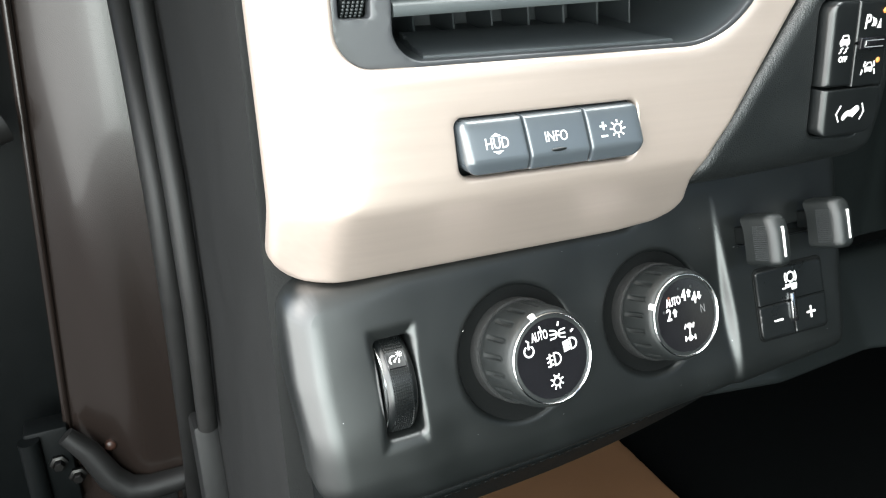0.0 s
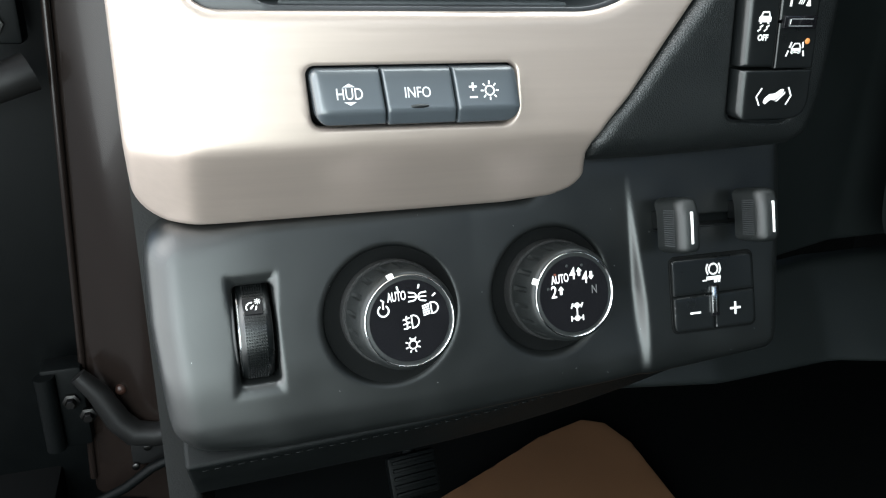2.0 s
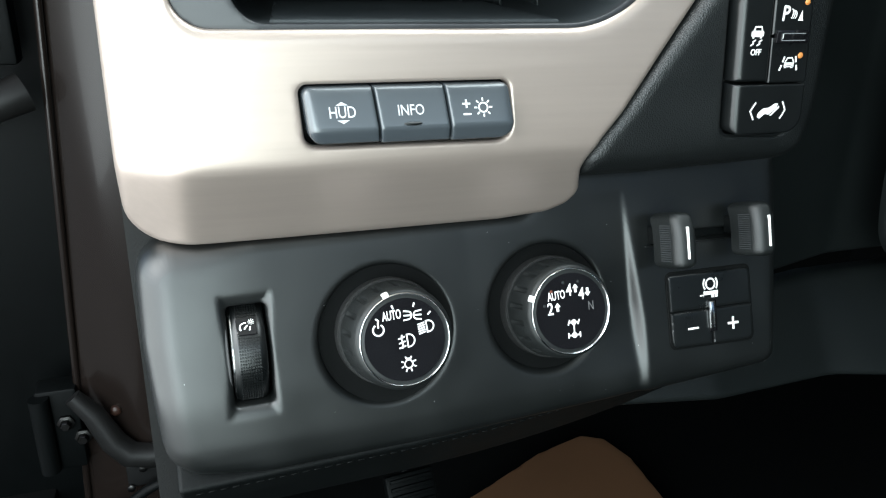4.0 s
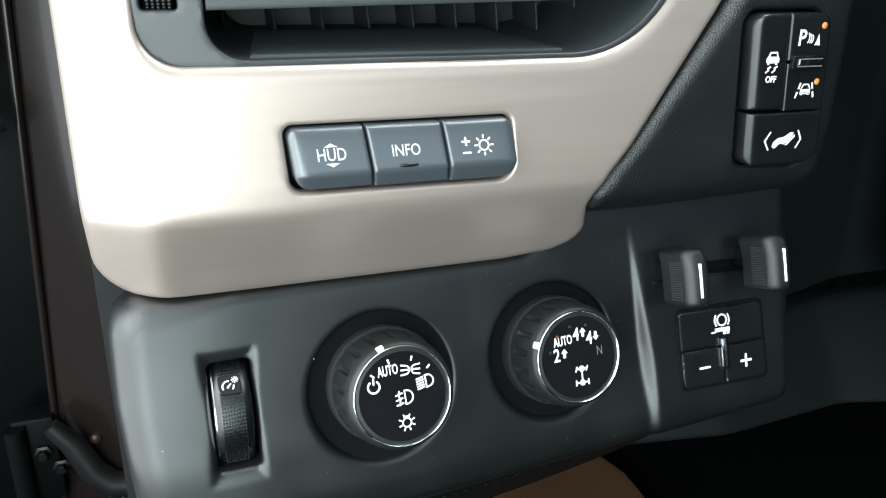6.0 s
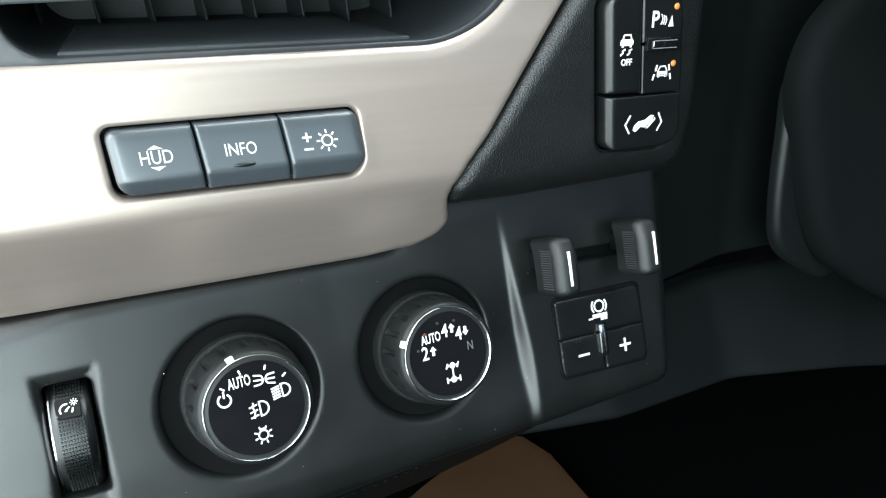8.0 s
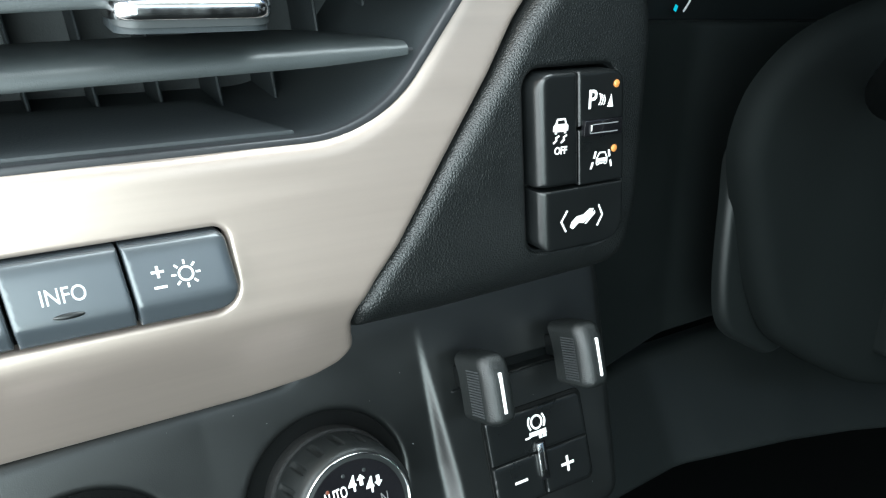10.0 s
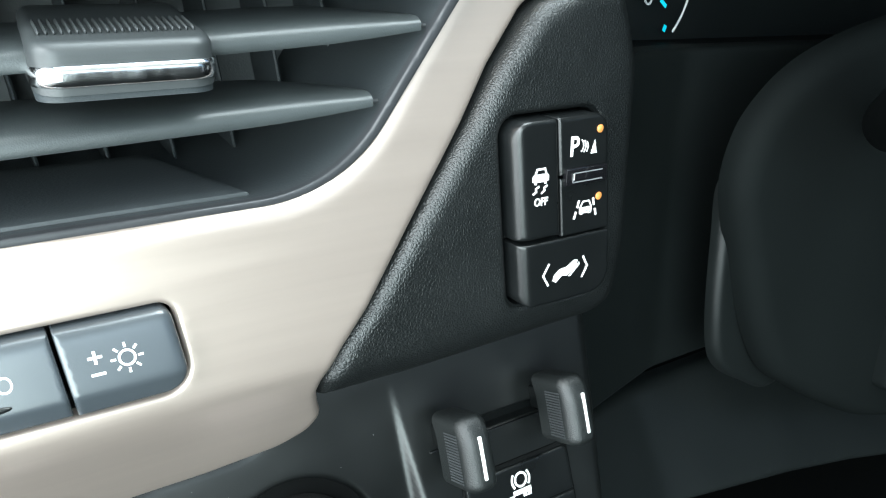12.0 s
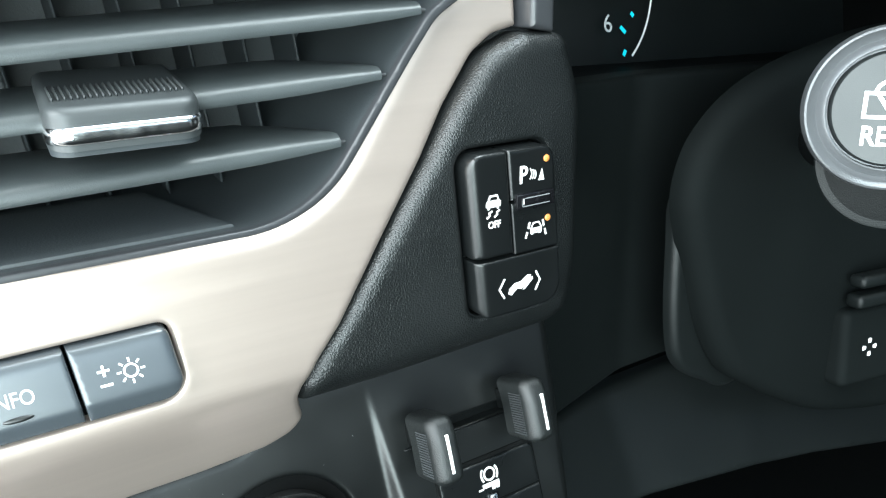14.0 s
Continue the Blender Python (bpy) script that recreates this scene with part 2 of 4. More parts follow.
def sheet(outer, holes, height, step, r, thick, hole_r=0.0, m=None, back=True, hole_drop=1.0):
    """A moulded sheet: outline with holes, a height over (u, v), rolled edges of radius r, and a thickness. Returns a bmesh."""
    from mathutils.geometry import delaunay_2d_cdt
    loops = [resample(outer, step)] + [resample(h, step) for h in holes]
    pts, edges = [], []
    for lp in loops:
        s = len(pts)
        pts += lp
        edges += [(s + i, s + (i + 1) % len(lp)) for i in range(len(lp))]
    radii = list(hole_r) if isinstance(hole_r, (list, tuple)) else [hole_r] * len(holes)
    hole_r = max(radii, default=0.0)
    rmax = r if not callable(r) else 0.012
    a = np.array(loops[0])
    extra = []
    for k in ((0.06, 0.2, 0.42, 0.7, 1.0) if rmax > 0.0012 else (0.35, 1.0)):
        if rmax > 0:
            extra.append(offset_loop(loops[0], rmax * k))
        if hole_r > 0:
            for lp, rad in zip(loops[1:], radii):
                extra.append(offset_loop(lp, -rad * k))
    lo, hi = a.min(0), a.max(0)
    gx, gy = np.meshgrid(np.arange(lo[0], hi[0], step), np.arange(lo[1], hi[1], step))
    gx[1::2] += step / 2
    grid = np.stack([gx.ravel(), gy.ravel()], 1)
    if len(extra):
        ring = np.concatenate(extra)
        ok = inside(ring, loops[0])
        for h in loops[1:]:
            ok &= ~inside(ring, h)
        ring = ring[ok]
        near = np.full(len(ring), 1e9)
        for lp in loops:
            near = np.minimum(near, edge_distance(ring, lp))
        ring = ring[near > 7e-5]
    else:
        ring = np.zeros((0, 2))
    ok = inside(grid, loops[0])
    grid = grid[ok]
    d = edge_distance(grid, loops[0])
    keep = d > (rmax * 1.1 if rmax > 0 else step * 0.4)
    for h, rad in zip(loops[1:], radii):
        dh = edge_distance(grid, h)
        keep &= ~inside(grid, h) & (dh > max(rad * 1.1, step * 0.4))
    allp = np.concatenate([np.array(pts), ring, grid[keep]])
    v, _, f, ov, _, _ = delaunay_2d_cdt([Vector(p) for p in allp.tolist()], edges, [], 0, 1e-7)
    v = np.array([tuple(p) for p in v])
    f = np.array([tuple(t) for t in f if len(t) == 3])
    c = v[f].mean(1)
    ok = inside(c, loops[0])
    for h in loops[1:]:
        ok &= ~inside(c, h)
    f = f[ok]
    z = height(v[:, 0], v[:, 1]) if callable(height) else np.full(len(v), float(height))
    z = np.array(z, float) + np.zeros(len(v))

    def roll(dist, rad):
        t = np.clip(rad - dist, 0, rad)
        return rad - np.sqrt(np.maximum(rad * rad - t * t, 0))

    if rmax > 0:
        rad = r(v[:, 0], v[:, 1]) if callable(r) else np.full(len(v), r)
        z = z - roll(edge_distance(v, loops[0]), rad)
    if hole_r > 0:
        for h, rad in zip(loops[1:], radii):
            if rad > 0:
                z = z - roll(edge_distance(v, h), np.full(len(v), rad)) * (hole_drop if rad > 0.004 else 1.0)
    bm = bmesh.new()
    front = [bm.verts.new((*p, q)) for p, q in zip(v.tolist(), z.tolist())]
    used = set()
    count = {}
    for t in f.tolist():
        bm.faces.new([front[i] for i in t])
        used.update(t)
        for i in range(3):
            e = tuple(sorted((t[i], t[(i + 1) % 3])))
            count[e] = count.get(e, 0) + 1
    rear = {}

    def behind(i):
        if i not in rear:
            rear[i] = bm.verts.new((v[i][0], v[i][1], z[i] - thick))
        return rear[i]

    if thick:
        for (i, j), n in count.items():
            if n == 1:
                bm.faces.new((front[i], front[j], behind(j), behind(i)))
        if back:
            for t in f.tolist():
                bm.faces.new([behind(i) for i in reversed(t)])
    for i, vert in enumerate(front):
        if i not in used:
            bm.verts.remove(vert)
    if m is not None:
        bm.transform(m)
    return bm


def pad(outer, height, bevel, m, step=0.0016, holes=(), dome=0.0):
    """A raised key: outline, height over its base and a rolled rim."""
    c = np.array(outer).mean(0)

    def top(u, v):
        return height - dome * ((u - c[0]) ** 2 + (v - c[1]) ** 2)

    return sheet(outer, list(holes), top, step, bevel, height, m=m, back=False)


def lathe(profile, m, n=96, wobble=None):
    bm = bmesh.new()
    rings = []
    for r, w in profile:
        row = []
        for i in range(n):
            a = 2 * math.pi * i / n
            rr = r * (1 if wobble is None else wobble(a, w))
            row.append(bm.verts.new((rr * math.cos(a), rr * math.sin(a), w)))
        rings.append(row)
    for p, q in zip(rings, rings[1:]):
        for i in range(n):
            bm.faces.new((p[i], p[(i + 1) % n], q[(i + 1) % n], q[i]))
    bm.faces.new(rings[-1])
    bm.faces.new(list(reversed(rings[0])))
    bm.transform(m)
    return bm


def block(sx, sy, sz, m, bevel=0.0005, seg=2):
    bm = bmesh.new()
    bmesh.ops.create_cube(bm, size=1)
    bmesh.ops.scale(bm, vec=(sx, sy, sz), verts=bm.verts)
    if bevel:
        bmesh.ops.bevel(bm, geom=bm.edges[:], offset=bevel, segments=seg, affect="EDGES", profile=0.5)
    bm.transform(m)
    return bm


def tube(points, radius, n=12):
    """A round bar along a line of points."""
    bm = bmesh.new()
    rows = []
    pts = [Vector(p) for p in points]
    side = None
    for i, p in enumerate(pts):
        d = (pts[min(i + 1, len(pts) - 1)] - pts[max(i - 1, 0)]).normalized()
        side = d.orthogonal().normalized() if side is None else (side - d * side.dot(d)).normalized()
        up = d.cross(side)
        rad = radius[i] if isinstance(radius, (list, tuple)) else radius
        rows.append([bm.verts.new(p + (side * math.cos(2 * math.pi * k / n) + up * math.sin(2 * math.pi * k / n)) * rad) for k in range(n)])
    for a, b in zip(rows, rows[1:]):
        for k in range(n):
            bm.faces.new((a[k], a[(k + 1) % n], b[(k + 1) % n], b[k]))
    bm.faces.new(rows[-1]), bm.faces.new(list(reversed(rows[0])))
    return bm


MM = 0.001


def stroke(bm, pts, width, closed=False, high=0.00012):
    """A flat printed line, in millimetres."""
    pts = [Vector(p) for p in pts]
    k = len(pts)
    rows = []
    for i, p in enumerate(pts):
        a = pts[i - 1] if (i or closed) else None
        c = pts[(i + 1) % k] if (i < k - 1 or closed) else None
        t0 = (p - a).normalized() if a is not None else (c - p).normalized()
        t1 = (c - p).normalized() if c is not None else t0
        t = (t0 + t1).normalized()
        n = Vector((-t.y, t.x)) * (width / 2 / max(0.4, t.dot(t1)))
        rows.append((p + n, p - n))
    top = [[bm.verts.new((q.x * MM, q.y * MM, high)) for q in row] for row in rows]
    for i in range(k if closed else k - 1):
        a, b = top[i], top[(i + 1) % k]
        bm.faces.new((a[0], a[1], b[1], b[0]))


def blot(bm, pts, high=0.00012):
    bm.faces.new([bm.verts.new((x * MM, y * MM, high)) for x, y in pts])


def arc(cx, cy, r, a0, a1, n=14):
    return [(cx + r * math.cos(radians(a0 + (a1 - a0) * i / n)), cy + r * math.sin(radians(a0 + (a1 - a0) * i / n))) for i in range(n + 1)]


def icon(parent, m, lines=(), blots=(), mat=None, width=0.45, name="icon"):
    bm = bmesh.new()
    for ln in lines:
        closed = ln[0] == "o"
        stroke(bm, ln[1:] if closed else ln, width, closed)
    for b in blots:
        blot(bm, b)
    up = bmesh.ops.extrude_face_region(bm, geom=bm.faces[:])
    bmesh.ops.translate(bm, vec=(0, 0, -0.0001), verts=[g for g in up["geom"] if isinstance(g, bmesh.types.BMVert)])
    bm.transform(m)
    return part(name, bm, mat or PRINT, parent, smooth=False)


def words(parent, body, size, m, mat=None, bold=0.0, squeeze=1.0, name="lettering"):
    """Printed letters of a size in millimetres, centred on the frame."""
    cu = bpy.data.curves.new("letters", "FONT")
    cu.body, cu.size, cu.align_x, cu.align_y, cu.extrude, cu.offset = body, size * MM, "CENTER", "CENTER", 0.00008, bold * MM
    cu.resolution_u = 3
    tmp = bpy.data.objects.new("letters", cu)
    scene.collection.objects.link(tmp)
    me = bpy.data.meshes.new_from_object(tmp.evaluated_get(bpy.context.evaluated_depsgraph_get()))
    bpy.data.objects.remove(tmp)
    me.transform(m @ Matrix.Diagonal((squeeze, 1, 1, 1)))
    me.materials.clear()
    me.materials.append(mat or PRINT)
    ob = new(name, me)
    ob.parent = parent
    return ob


def soft_ramp(t, s):
    """max(t, 0) with a rounded knee of width s."""
    return 0.5 * (t + np.sqrt(t * t + s * s))


# ---- trim plate round the vent ----
def trim_y(x, z):
    y = 0.0042 + 0.10 * (z - 0.690) + 0.66 * soft_ramp(0.6675 - z, 0.003) + 0.85 * soft_ramp(-0.0735 - x, 0.004) + 0.0010 * np.clip((z - 0.70) / 0.06, 0, 1)
    return y


TRIM_OUT = rounded([(-0.0942, 0.6353), (0.050, 0.6353), (0.0705, 0.6372), (0.0790, 0.6412), (0.0822, 0.6475), (0.0800, 0.6540), (0.0787, 0.6592), (0.0797, 0.6640), (0.0845, 0.6715),
                    (0.0930, 0.6812), (0.1065, 0.7005), (0.1258, 0.727), (0.1352, 0.7418), (0.1475, 0.7570), (0.1560, 0.7625), (0.1655, 0.7645), (0.1655, 0.802), (-0.0942, 0.802)],
                   [0.0145, 0.03, 0.014, 0.009, 0.007, 0.010, 0.006, 0.008, 0.02, 0.02, 0.02, 0.02, 0.02, 0.012, 0.01, 0.001, 0.003, 0.01], 8)
VENT_HOLE = rounded([(-0.0715, 0.7130), (0.0888, 0.7130), (0.1226, 0.7579), (0.1315, 0.7690), (0.1450, 0.7770), (0.1450, 0.795), (-0.0715, 0.795)],
                    [0.012, 0.042, 0.03, 0.02, 0.003, 0.003, 0.003], 12)


def slant(x, z, z0=0.695, k=0.11):
    return x + k * (z0 - z)


BANK = [(slant(-0.0322, 0.6755), 0.6755), (slant(0.0428, 0.6745), 0.6745), (slant(0.0428, 0.6945), 0.6945), (slant(-0.0322, 0.6945), 0.6945)]
BANK_HOLE = rounded([(BANK[0][0] - 0.0013, BANK[0][1] - 0.0013), (BANK[1][0] + 0.0006, BANK[1][1] - 0.0013),
                     (BANK[2][0] + 0.0006, BANK[2][1] + 0.0007), (BANK[3][0] - 0.0010, BANK[3][1] + 0.0007)], [0.0045, 0.006, 0.0035, 0.003], 6)
trim_plate = thing("dash_trim_plate", "champagne satin metal trim plate framing the air vent", "dashboard trim")
part("plate", sheet(TRIM_OUT, [VENT_HOLE, BANK_HOLE], lambda x, z: -trim_y(x, z), 0.0022, 0.0030, 0.003, [0.0046, 0.0016], dash(0, 0, 0), hole_drop=0.45), CHAMPAGNE, trim_plate, angle=75)
part("end_cap", sheet(rounded([(0.1668, 0.7640), (0.1765, 0.7622), (0.1765, 0.802), (0.1668, 0.802)], 0.001), [], -0.007, 0.002, 0.002, 0.01, 0, dash(0, 0, 0)), BEZEL, trim_plate, "dark grey end piece")

# button bank
BTILT = 0.34
bank = thing("button_bank", "three slate grey push buttons set into champagne trim", "push buttons")
part("recess", block(0.080, 0.024, 0.004, dash(0.0065, 0.0135, 0.685), 0.0004), DARK, bank)
for i, (x0, x1) in enumerate(((-0.0322, -0.0082), (-0.0074, 0.0176), (0.0184, 0.0428))):
    rad = [0.0004] * 4
    if i == 0:
        rad[0], rad[3] = 0.0050, 0.0028
    if i == 2:
        rad[1], rad[2] = 0.0055, 0.0028
    lo = 0.6757 - 0.0004 * i
    ol = rounded([(slant(x0, lo), lo), (slant(x1, lo), lo), (slant(x1, 0.6944), 0.6944), (slant(x0, 0.6944), 0.6944)], rad, 6)

    def face(u, v, a=x0, c=x1, first=(i == 0), last=(i == 2)):
        w = 0.0113 - BTILT * (v - 0.6865) - 0.75 * soft_ramp(0.6806 - v, 0.0006) - 0.3 * soft_ramp(v - 0.6928, 0.0012)
        if first:
            w = w - 0.9 * soft_ramp(slant(-0.0306, v) - u, 0.0012)
        if last:
            w = w - 0.6 * soft_ramp(u - slant(0.0412, v), 0.0012)
        return w

    b = part("button", sheet(ol, [], face, 0.0009, 0.0008, 0.009, 0, dash(0, 0.0113, 0), back=False), SLATE, bank, angle=85)
    cx = slant((x0 + x1) / 2, 0.687)
    f = frame_at((cx + (0.0003, -0.0009, -0.0008)[i], -0.00005, 0.6864), (1, 0, 0), (0, BTILT, 1)) @ Matrix(((1, -0.05, 0, 0), (0, 1, 0, 0), (0, 0, 1, 0), (0, 0, 0, 1)))
    if i == 0:
        words(b, "HUD", 5.6, f, mat=PALE, bold=0.02, squeeze=0.78)
        icon(b, f, (), ([(-2.2, 2.5), (2.2, 2.5), (0, 3.7)], [(-2.2, -2.5), (0, -3.7), (2.2, -2.5)]), mat=PALE, name="arrows")
    elif i == 1:
        words(b, "INFO", 5.3, f, mat=PALE, bold=0.02, squeeze=0.80)
        bmd = bmesh.new()
        bmesh.ops.create_uvsphere(bmd, u_segments=16, v_segments=8, radius=1)
        bmesh.ops.scale(bmd, vec=(0.0034, 0.0007, 0.0005), verts=bmd.verts)
        bmd.transform(f @ Matrix.Translation((0.0002, -0.0046, 0)))
        part("touch_bump", bmd, KEY, b)
    else:
        icon(b, f @ Matrix.Translation((-0.0050, 0, 0)) @ Matrix.Diagonal((1.12, 1.12, 1, 1)), ([(-1.3, 1.4), (1.3, 1.4)], [(0, 0.1), (0, 2.7)], [(-1.3, -1.9), (1.3, -1.9)]), width=0.55, name="plus_minus")
        g = f @ Matrix.Translation((0.0013, 0.0001, 0)) @ Matrix.Diagonal((1.1, 1.1, 1, 1))
        icon(b, g, [["o"] + arc(0, 0, 1.5, 0, 342, 19)] + [[(2.1 * math.cos(k * math.pi / 4), 2.1 * math.sin(k * math.pi / 4)), (3.1 * math.cos(k * math.pi / 4), 3.1 * math.sin(k * math.pi / 4))] for k in range(8)], width=0.45, name="lamp_icon")

# ---- air vent ----
vent = thing("air_vent", "dark grey dashboard air vent with horizontal louvres", "air vent")
CAVITY = rounded([(-0.0525, 0.7146), (0.0874, 0.7146), (0.1205, 0.7588), (0.1295, 0.7702), (0.143, 0.779), (0.143, 0.7935), (-0.0525, 0.7935)],
                 [0.011, 0.040, 0.03, 0.02, 0.003, 0.003, 0.003], 12)
SLOT = rounded([(-0.0695, 0.7287), (-0.0595, 0.7287), (-0.0595, 0.762), (-0.0695, 0.762)], 0.001, 3)
rim = sheet(offset_loop(resample(VENT_HOLE, 0.003), -0.0006).tolist(), [CAVITY, SLOT], lambda x, z: -(0.0085 + 0.12 * np.clip(-0.045 - x, 0, 0.03)), 0.0022, 0.0006, 0.004, 0.0007, dash(0, 0, 0))
part("bezel", rim, BEZEL, vent, angle=60)
# duct walls behind the bezel
CV = np.array(resample(CAVITY, 0.004))
bm = bmesh.new()
cen = CV.mean(0)
rows = [[bm.verts.new((cen[0] + (p[0] - cen[0]) * k, y, cen[1] + (p[1] - cen[1]) * k)) for p in CV] for y, k in ((0.0115, 1.0), (0.035, 0.985), (0.075, 0.9))]
for a, b in zip(rows, rows[1:]):
    for i in range(len(a)):
        bm.faces.new((a[i], b[i], b[(i + 1) % len(a)], a[(i + 1) % len(a)]))
bm.faces.new(rows[-1])
part("duct", bm, VENT_BACK, vent)
part("duct_floor_plate", sheet([(-0.040, 0.014), (0.0665, 0.014), (0.050, 0.050), (-0.034, 0.050)], [], lambda u, v: 0.12 * (v - 0.014), 0.004, 0.0006, 0.003, 0,
                               frame_at((0, 0, 0.7156), (1, 0, 0), (0, 1, 0))), VENT_BACK, vent)


def slat_end(z):
    """The slanting right side of the vent."""
    return np.interp(z, [0.7152, 0.7202, 0.7432, 0.7592, 0.7705, 0.779], [0.076, 0.0885, 0.1080, 0.1200, 0.1290, 0.143])


for z, fall in ((0.7352, 0.025), (0.7532, 0.038), (0.7708, 0.050), (0.7885, 0.058)):
    xe, xs = float(slat_end(z)) - 0.0022, -0.0518
    bm = bmesh.new()
    prof = [(0.0096, -0.0020), (0.0100, -0.0027), (0.0112, -0.0028), (0.036, 0.0036), (0.037, 0.0050), (0.033, 0.0056), (0.024, 0.0047), (0.0165, 0.0034), (0.0130, 0.0025), (0.0112, 0.0017), (0.0102, 0.0006)]
    ends = []
    for x, k in ((xs, 1.0), (-0.03, 1.0), (0.0, 1.0), (0.04, 1.0), (xe - 0.034, 1.0), (xe - 0.024, 0.92), (xe - 0.012, 0.62), (xe - 0.004, 0.33), (xe - 0.0008, 0.19), (xe, 0.12)):
        ends.append([bm.verts.new((x, 0.0096 + (y - 0.0096) * k, z + fall * (x - xe) + h * (0.34 + 0.66 * k))) for y, h in prof])
    for a, b in zip(ends, ends[1:]):
        for i in range(len(prof)):
            bm.faces.new((a[i], b[i], b[(i + 1) % len(prof)], a[(i + 1) % len(prof)]))
    bm.faces.new(ends[0]), bm.faces.new(list(reversed(ends[-1])))
    s = part("slat", bm, VENT, vent, angle=50)
    part("pivot", tube([(xe - 0.001, 0.0108, z), (xe + 0.0018, 0.0108, z)], 0.0005, 8), BEZEL, s)
for i in range(11):
    x = -0.047 + 0.0170 * i
    top = 0.792
    low = float(np.interp(x, [0.076, 0.0885, 0.108, 0.120, 0.129], [0.7155, 0.7215, 0.745, 0.761, 0.772])) - 0.004
    bm = bmesh.new()
    ln = [(0.0520, 0), (0.0525, 0.0005), (0.0742, 0.0003), (0.0742, -0.0003), (0.0525, -0.0005)]
    lev = [[bm.verts.new((x + dx - 0.12 * (zz - 0.75), y, zz)) for y, dx in ln] for zz in (low, (low + top) / 2, top)]
    for a, b in zip(lev, lev[1:]):
        for k in range(5):
            bm.faces.new((a[k], a[(k + 1) % 5], b[(k + 1) % 5], b[k]))
    bm.faces.new(lev[0]), bm.faces.new(lev[-1])
    part("vane", bm, VENT_DARK, vent)
# thumb tab on a louvre
tab = part("slider_tab", sheet(rounded([(0.0232, 0.0005), (0.0588, 0.0005), (0.0575, 0.030), (0.0245, 0.030)], [0.005, 0.005, 0.003, 0.003], 6), [],
                               lambda u, v: 0.0048 + 0.22 * (v - 0.0005), 0.0016, 0.0022, 0.0075, 0, frame_at((0, 0, 0.7482), (1, 0, 0), (0, 1, 0))), TABGREY, vent, angle=60)
band = [p for p in resample(rounded([(0.0228, -0.0006), (0.0592, -0.0006), (0.0585, 0.020), (0.0235, 0.020)], [0.0055, 0.0055, 0.002, 0.002], 10), 0.0015)]
bm = bmesh.new()
mid = np.array(band).mean(0)
rows = [[bm.verts.new((mid[0] + (x - mid[0]) * (1 - k), mid[1] + (y - mid[1]) * (1 - 1.6 * k), 0.7436 + h)) for x, y in band]
        for h, k in ((0.0012, 0.050), (0.0015, 0.022), (0.0023, 0.005), (0.0033, 0.0), (0.0043, 0.004), (0.0051, 0.018), (0.0054, 0.04))]
for a, b in zip(rows, rows[1:]):
    for i in range(len(a)):
        bm.faces.new((a[i], a[(i + 1) % len(a)], b[(i + 1) % len(a)], b[i]))
bm.faces.new(rows[0]), bm.faces.new(rows[-1])
part("chrome_strip", bm, SOFT_CHROME, tab, "polished chrome edge", angle=60)
part("underside", sheet(rounded([(0.0236, 0.0010), (0.0584, 0.0010), (0.0575, 0.024), (0.0245, 0.024)], [0.005, 0.005, 0.003, 0.003], 6), [], lambda u, v: 0.0016 - 0.05 * (0.024 - v), 0.002, 0.0004, 0.0020, 0, frame_at((0, 0, 0.7440), (1, 0, 0), (0, 1, 0))), VENT_DARK, tab)
for i in range(22):
    u = 0.0262 + 0.00140 * i
    part("grip_tooth", block(0.0006, 0.0088, 0.0011, frame_at((u, 0.0105, 0.7482 + 0.0050 + 0.22 * 0.010 + 0.0002), (1, 0, 0), (0, 1, 0.22)), 0.0003, 1), TABGREY, tab)
# knurled wheel beside the louvres
wheel_m = frame_at((-0.0645, 0.0338, 0.7475), (0, 0, 1), (0, 1, 0))
wh = part("thumb_wheel", lathe([(0.0255, -0.0042), (0.0262, -0.0036), (0.0262, 0.0036), (0.0255, 0.0042)], wheel_m, 120), DARK, vent)
for a in range(-50, 51, 3):
    for k in range(5):
        q = wheel_m @ Matrix.Rotation(radians(-90 + a), 4, "Z") @ Matrix.Translation((0.0263, 0, -0.0030 + 0.0015 * k))
        part("knurl", block(0.0008, 0.0009, 0.0009, q, 0.0002, 1), TABGREY, wh)

# ---- vinyl panel with the switch pack ----
vinyl = thing("vinyl_side_panel", "black grained vinyl panel beside the champagne trim", "dashboard panel")
PACK = [(0.1415, 0.6712), (0.1762, 0.6697), (0.1702, 0.7276), (0.1358, 0.7276)]
VIN = rounded([(0.0796, 0.6540), (0.110, 0.6533), (0.185, 0.6560), (0.1902, 0.680), (0.1896, 0.740), (0.1808, 0.7622), (0.1640, 0.7628), (0.1490, 0.7570), (0.1362, 0.7415), (0.1268, 0.727),
               (0.1075, 0.7005), (0.0938, 0.6812), (0.0853, 0.6715), (0.0797, 0.6625)], [0.0032, 0.05, 0.012, 0.05, 0.04, 0.006, 0.006, 0.02, 0.03, 0.03, 0.03, 0.03, 0.03, 0.008], 8)
grow = [(PACK[0][0] - 0.0012, PACK[0][1] - 0.0014), (PACK[1][0] + 0.0020, PACK[1][1] - 0.0020), (PACK[2][0] + 0.0020, PACK[2][1] + 0.0012), (PACK[3][0] - 0.0012, PACK[3][1] + 0.0012)]


def vinyl_w(u, v):
    return -(0.0046 + 0.70 * soft_ramp(0.6625 - v, 0.003) + 0.5 * soft_ramp(u - 0.1868, 0.003))


